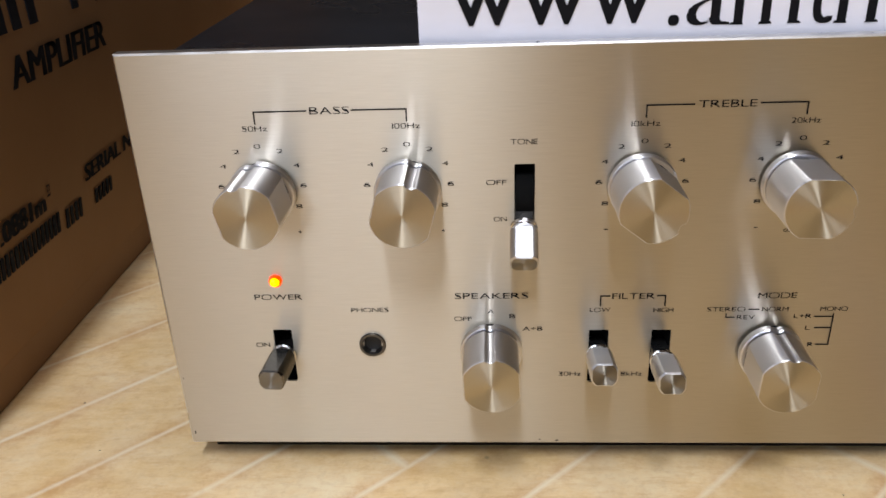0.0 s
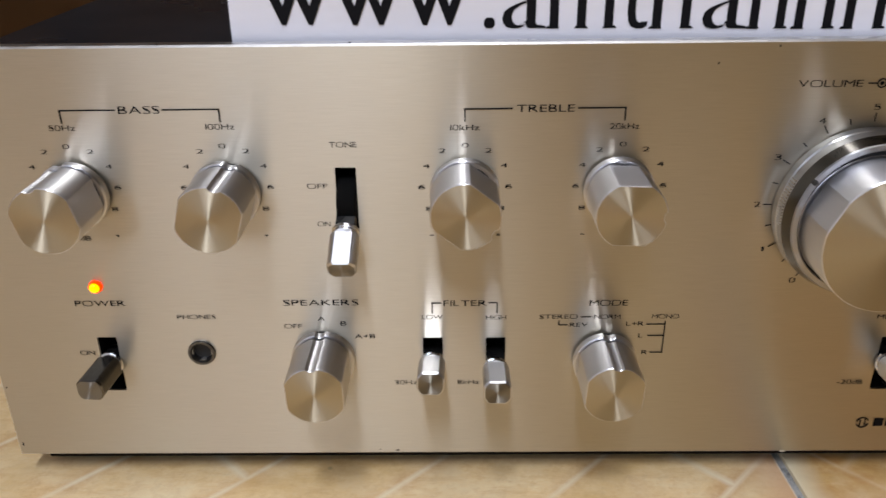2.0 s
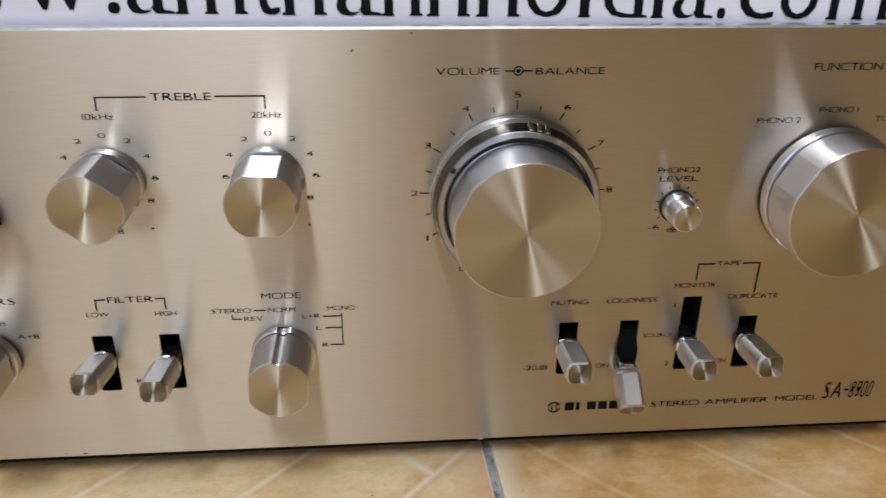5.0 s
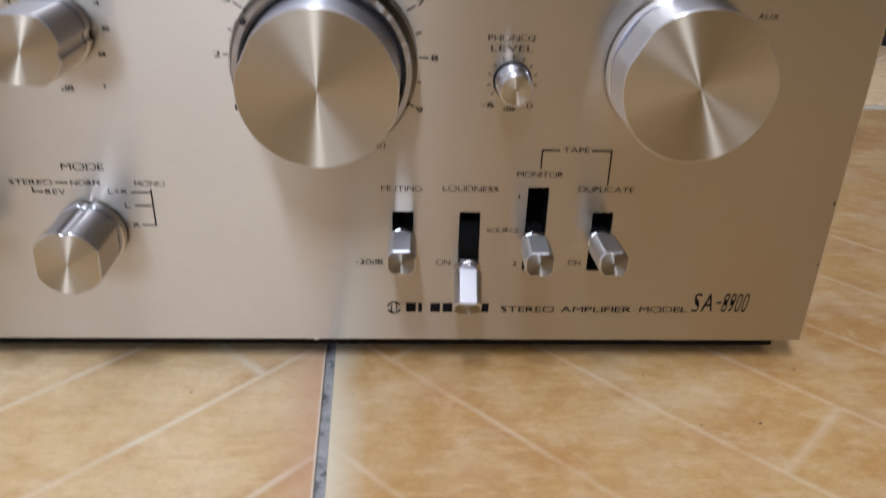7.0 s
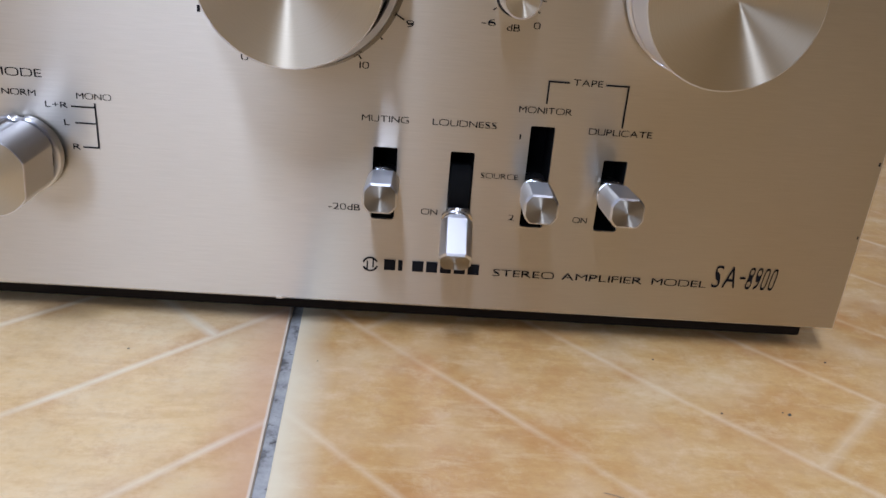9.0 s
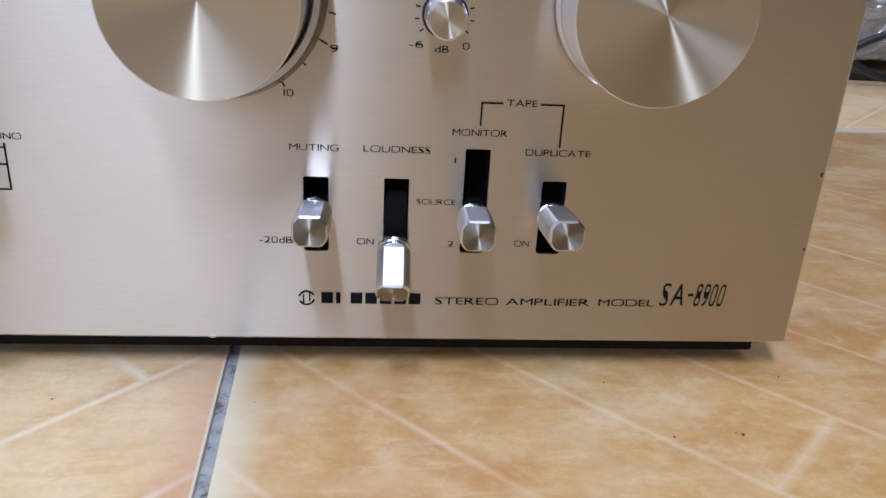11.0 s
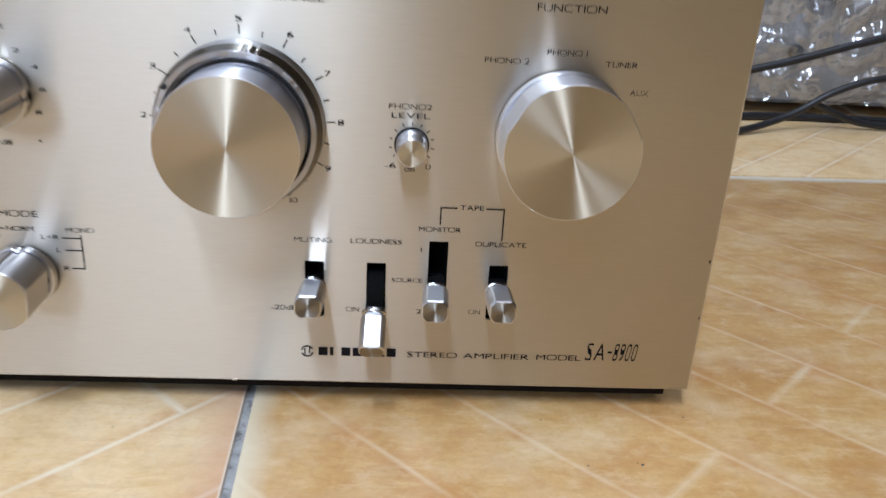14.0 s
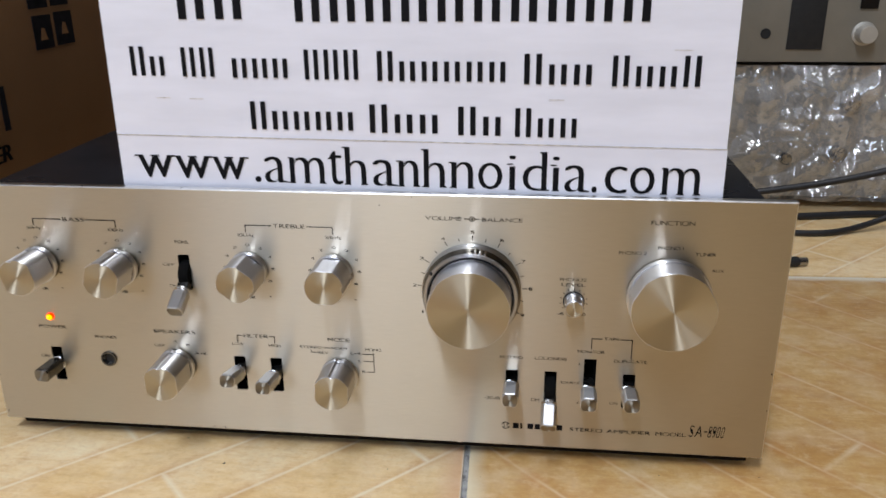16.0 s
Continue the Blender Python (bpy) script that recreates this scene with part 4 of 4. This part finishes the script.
def carton():
    bm = box_bm(-BWID, 0, BY0, BY1, 0.0005, BH, bevel=0.003)
    bmesh.ops.bisect_plane(bm, geom=bm.verts[:] + bm.edges[:] + bm.faces[:], plane_co=(0, 0, 0.13), plane_no=(0, 0, 1))
    for v in bm.verts:
        if v.co.x > -0.1:
            v.co.x += LEAN_IN * min(v.co.z, 0.13)
    return bm


part("carton_body", carton(), CARD, box)
flap = box_bm(0.0005, 0.0020, BY0 + 0.004, BY1 - 0.004, 0.0006, 0.028)
part("bottom_flap", flap, CARD, box)
def box_word(s, y0, y1, z0, z1):
    me = text_mesh(s, y0, y1, z0, z1, "box_lettering", 0.0018)
    me.materials.clear()
    me.materials.append(BOXINK)
    for v in me.vertices:
        y, z = v.co.x, v.co.z
        v.co = (LEAN_IN * min(z, 0.13) + 0.0008, y, z)
    ob = new("box_lettering", me)
    ob.parent = box
    return ob


def box_bars(rects, name="printed_bar"):
    for y0, y1, z0, z1 in rects:
        bm = box_bm(0.0004, 0.0009, y0, y1, z0, z1)
        for v in bm.verts:
            v.co.x += LEAN_IN * min(v.co.z, 0.13)
        part(name, bm, BOXINK, box)


BOXINK = plain("dark_blue_black_box_ink", (0.016, 0.016, 0.022), 0.8, 0.0, 0.3, 120, 0.05)
BOXINK.node_tree.nodes["Principled BSDF"].inputs["Specular IOR Level"].default_value = 0.12
box_word("AMPLIFIER", 0.0738, 0.1605, 0.1218, 0.1340)
box_word("SERIAL N", 0.1243, 0.1800, 0.0642, 0.0725)
box_word(".0881m", 0.0490, 0.0870, 0.0655, 0.0745)
box_word("3", 0.0885, 0.0915, 0.0710, 0.0765)
box_bars([(y, y + 0.0022, 0.0515, 0.0610) for y in [0.0440 + 0.0036 * k for k in range(15)]])
box_bars([(y, y + 0.0024, 0.0498, 0.0590) for y in [0.1030 + 0.0044 * k for k in range(4)]])
box_bars([(y, y + 0.0024, 0.0498, 0.0572) for y in [0.1335 + 0.0042 * k for k in range(5)]])
box_bars([(y, y + 0.0062, 0.1430, 0.1740) for y in (0.0600, 0.0720, 0.0830, 0.0960, 0.1330, 0.1570)])
box_bars([(0.2110, 0.2355, 0.1930, 0.2178), (0.2400, 0.2650, 0.1936, 0.2188), (0.2090, 0.2340, 0.2230, 0.2470), (0.2385, 0.2630, 0.2235, 0.2475)], "handling_symbol")

for y, z in ((0.223, 0.204), (0.2525, 0.206), (0.2215, 0.234), (0.251, 0.235)):
    mark_bm = box_bm(0.0009, 0.0011, y - 0.0045, y + 0.0045, z - 0.0044, z + 0.0044, bevel=0.0)
    for v in mark_bm.verts:
        v.co.x += LEAN_IN * 0.13
        if v.co.z > z:
            v.co.y = y + (v.co.y - y) * 0.4
    part("symbol_figure", mark_bm, CARD, box)

# ---- wrapped unit and silver receiver behind ----
UY = 0.470
wrapped = thing("wrapped_amplifier", "silver audio unit wrapped in crumpled clear packing film on the floor", "audio unit", at=(0.0, UY, 0.0))
part("body", box_bm(0.192, 0.640, 0.012, 0.36, 0.014, 0.150, bevel=0.002), WRAPPED, wrapped)
for fx in (0.23, 0.60):
    for fy in (0.03, 0.33):
        part("foot", box_bm(fx - 0.012, fx + 0.012, fy - 0.012, fy + 0.012, 0.0, 0.0145, bevel=0.002), BLACK, wrapped)
for kx, kz, kr in ((0.345, 0.055, 0.006), (0.395, 0.060, 0.009), (0.455, 0.058, 0.006), (0.40, 0.115, 0.010), (0.47, 0.110, 0.014)):
    part("knob", lathe([(0.012, kr), (0.006, kr), (0.005, kr - 0.001)], seg=32), BLACK if kr < 0.008 else DARK_METAL, wrapped, at=(kx, 0, kz))


def film_bm(x0, x1, z0, z1, nx=330, nz=110):
    bm = bmesh.new()
    grid = []
    for j in range(nz + 1):
        row = []
        for i in range(nx + 1):
            x, z = x0 + (x1 - x0) * i / nx, z0 + (z1 - z0) * j / nz
            pull = max(0.0, (z - z0) / (z1 - z0) - 0.45)
            p = Vector((x * 24, 3.1, z * 26))
            q = Vector((x * 70 + z * 9, 8.3, z * 14))
            loose = min(1.0, max(0.0, noise.noise(Vector((x * 17, 5.7, z * 17))) * 1.6 + 0.25 + 0.7 * pull))
            d = abs(noise.noise(p)) * 0.018 + loose * (abs(noise.noise(p * 2.1)) * 0.014 + abs(noise.noise(p * 4.1)) * 0.0060) + abs(noise.noise(q)) * (0.003 + 0.020 * pull)
            row.append(bm.verts.new((x, -0.002 - d, z)))
        grid.append(row)
    for j in range(nz):
        for i in range(nx):
            bm.faces.new((grid[j][i], grid[j][i + 1], grid[j + 1][i + 1], grid[j + 1][i]))
    return bm


part("packing_film", film_bm(0.190, 0.642, 0.016, 0.152), FILM, wrapped, "crumpled clear plastic film", angle=28)

receiver = thing("silver_receiver", "silver audio receiver stacked on a film-wrapped unit", "audio unit", at=(0.0, UY, 0.1545))
part("front_panel", box_bm(0.190, 0.645, -0.004, 0.003, 0.0, 0.150, bevel=0.001), SILVER, receiver)
part("case", box_bm(0.196, 0.640, 0.003, 0.36, 0.004, 0.146, bevel=0.002), COVER, receiver)
part("socket", lathe([(-0.0035, 0.0050), (-0.0050, 0.0048), (-0.0050, 0.0042), (-0.0044, 0.0040)], seg=32, caps=(False, True)), BLACK, receiver, at=(0.3065, 0, 0.0270))
part("display_window", box_bm(0.3270, 0.3600, -0.0056, -0.0040, 0.0120, 0.0900, bevel=0.0005), BLACK, receiver)
rk = part("knob", lathe([(-0.004, 0.0090), (-0.0165, 0.0086), (-0.0178, 0.0078)], seg=48), DULL, receiver, at=(0.3970, 0, 0.0270))
part("base_disc", lathe([(-0.0038, 0.0112), (-0.0054, 0.0112), (-0.0058, 0.0106)], seg=48), DULL, rk)
part("button_row", box_bm(0.3900, 0.4060, -0.0060, -0.0038, 0.0500, 0.0640, bevel=0.0005), MATT_BROWN, receiver)

# ---- cables ----
tagged(new("audio_cable", tube("audio_cable", [(0.19, 0.44, 0.0036), (0.24, 0.43, 0.022), (0.302, 0.43, 0.0316), (0.366, 0.43, 0.0415), (0.41, 0.43, 0.0520), (0.443, 0.43, 0.0610), (0.488, 0.43, 0.0760), (0.58, 0.43, 0.10), (0.74, 0.44, 0.05), (0.85, 0.46, 0.0036)], 0.0034, CABLE)), "black rubber cable looping in front of the wrapped unit", "cable")
tagged(new("floor_cable", tube("floor_cable", [(0.18, 0.436, 0.0036), (0.30, 0.438, 0.0036), (0.36, 0.444, 0.0036), (0.407, 0.456, 0.0036), (0.449, 0.4635, 0.0036), (0.55, 0.459, 0.0036), (0.80, 0.450, 0.0036)], 0.0036, CABLE)), "thick black cable lying along the tiled floor", "cable")
tagged(new("floor_cable", tube("floor_cable", [(0.17, 0.400, 0.0030), (0.27, 0.395, 0.0030), (0.34, 0.392, 0.0030), (0.375, 0.395, 0.0030), (0.41, 0.415, 0.0060), (0.44, 0.42, 0.017), (0.455, 0.42, 0.029), (0.475, 0.42, 0.040), (0.52, 0.42, 0.055), (0.65, 0.43, 0.05), (0.80, 0.44, 0.003)], 0.0030, CABLE)), "black rubber cable lifting off the tiled floor", "cable")
tagged(new("floor_cable", tube("floor_cable", [(0.455, 0.4255, 0.024), (0.475, 0.430, 0.016), (0.495, 0.435, 0.0075), (0.52, 0.440, 0.0030), (0.60, 0.430, 0.0030), (0.75, 0.40, 0.0030)], 0.0030, CABLE)), "black rubber cable branching towards the floor", "cable")
plug = thing("cable_plug", "small dark plug with a metal tip on the tiled floor", "plug", at=(0.306, 0.309, 0.0046))
plug.rotation_euler = (0, 0, radians(100))
part("grip", lathe([(0.012, 0.0026), (0.010, 0.0040), (-0.010, 0.0046), (-0.0115, 0.0040)], seg=32), BLACK, plug)
part("metal_tip", lathe([(-0.0114, 0.0036), (-0.0185, 0.0036), (-0.0192, 0.0030)], seg=32), DARK_METAL, plug)
tail = part("lead", bmesh.new(), CABLE, plug)
tail.data = tube("lead", [(0, 0.012, 0), (0.002, 0.05, -0.0015), (0.012, 0.10, -0.0022)], 0.0022, CABLE)

# ---- dirt on the floor ----


def grain_bm(size, seed):
    rnd = random.Random(seed)
    bm = bmesh.new()
    bmesh.ops.create_icosphere(bm, subdivisions=2, radius=size)
    for v in bm.verts:
        v.co *= 0.7 + 0.6 * rnd.random()
        v.co.z = max(-size * 0.3, v.co.z * 0.5) + size * 0.3
    return bm


GRIT = plain("dark_grit", (0.10, 0.085, 0.07), 0.8, 0.0, 0.4, 900, 0.2)
HAIR = plain("brown_hair", (0.30, 0.20, 0.12), 0.5, 0.0, 0.2, 900, 0.1)
for k, (x, y, s) in enumerate(((0.1583, -0.0059, 0.0006), (0.1880, -0.0299, 0.0011), (0.1866, -0.0290, 0.0006), (0.2101, -0.0025, 0.0007), (0.0146, -0.0146, 0.0006),
                               (0.0647, -0.0158, 0.0004), (0.1699, -0.0307, 0.0007), (-0.0750, -0.0182, 0.0016), (-0.2705, 0.0370, 0.0009), (-0.2510, 0.0072, 0.0006))):
    g = new("dirt_speck", finish(grain_bm(s * 0.42, k), "dirt_speck", GRIT))
    g.location = (x, y, 0)
    tagged(g, "small dark speck of grit lying on the tiles", "dirt", "dirt specks on the floor")
tagged(new("hair", tube("hair", [(0.1325, -0.0634, 0.0003), (0.1345, -0.0640, 0.0006), (0.1365, -0.0652, 0.0004), (0.1392, -0.0655, 0.0003)], 0.00009, HAIR)), "short dark hair lying on the tiled floor", "hair")

# ---- floor tiles, one by one ----
SKEW = Matrix.Translation((GX, 0, 0)) @ Matrix.Rotation(radians(2.2), 4, "Z") @ Matrix.Translation((-GX, 0, 0))
tile_meshes = {}
for mat in (TILE_L, TILE_R):
    tile_meshes[mat.name] = finish(box_bm(GAP / 2, TS - GAP / 2, GAP / 2, TS - GAP / 2, -0.009, 0.0, bevel=0.0008), "tile", mat)
floor_ob = bpy.data.objects["floor"]
bounds = ((RX, 0, 1, 0), (-RX, 0, -1, 0), (0, RY1, 0, 1), (0, RY0, 0, -1))
for i in range(-5, 5):
    for j in range(-8, 4):
        mat = TILE_R if (i + j) % 2 else TILE_L
        place = SKEW @ Matrix.Translation((GX + i * TS, GY + j * TS, 0))
        corners = [place @ Vector((x, y, 0)) for x in (0, TS) for y in (0, TS)]
        over = [[(c.x - px) * nx + (c.y - py) * ny for c in corners] for px, py, nx, ny in bounds]
        if any(min(d) >= -0.01 for d in over):
            continue
        mesh = tile_meshes[mat.name]
        if any(max(d) > 0 for d in over):
            bm = bmesh.new()
            bm.from_mesh(mesh)
            back = place.inverted()
            for px, py, nx, ny in bounds:
                bmesh.ops.bisect_plane(bm, geom=bm.verts[:] + bm.edges[:] + bm.faces[:], plane_co=back @ Vector((px, py, 0)), plane_no=back.to_3x3() @ Vector((nx, ny, 0)), clear_outer=True)
            mesh = finish(bm, "tile", mat)
        t = new("tile", mesh)
        t.matrix_basis = place
        t.parent = floor_ob
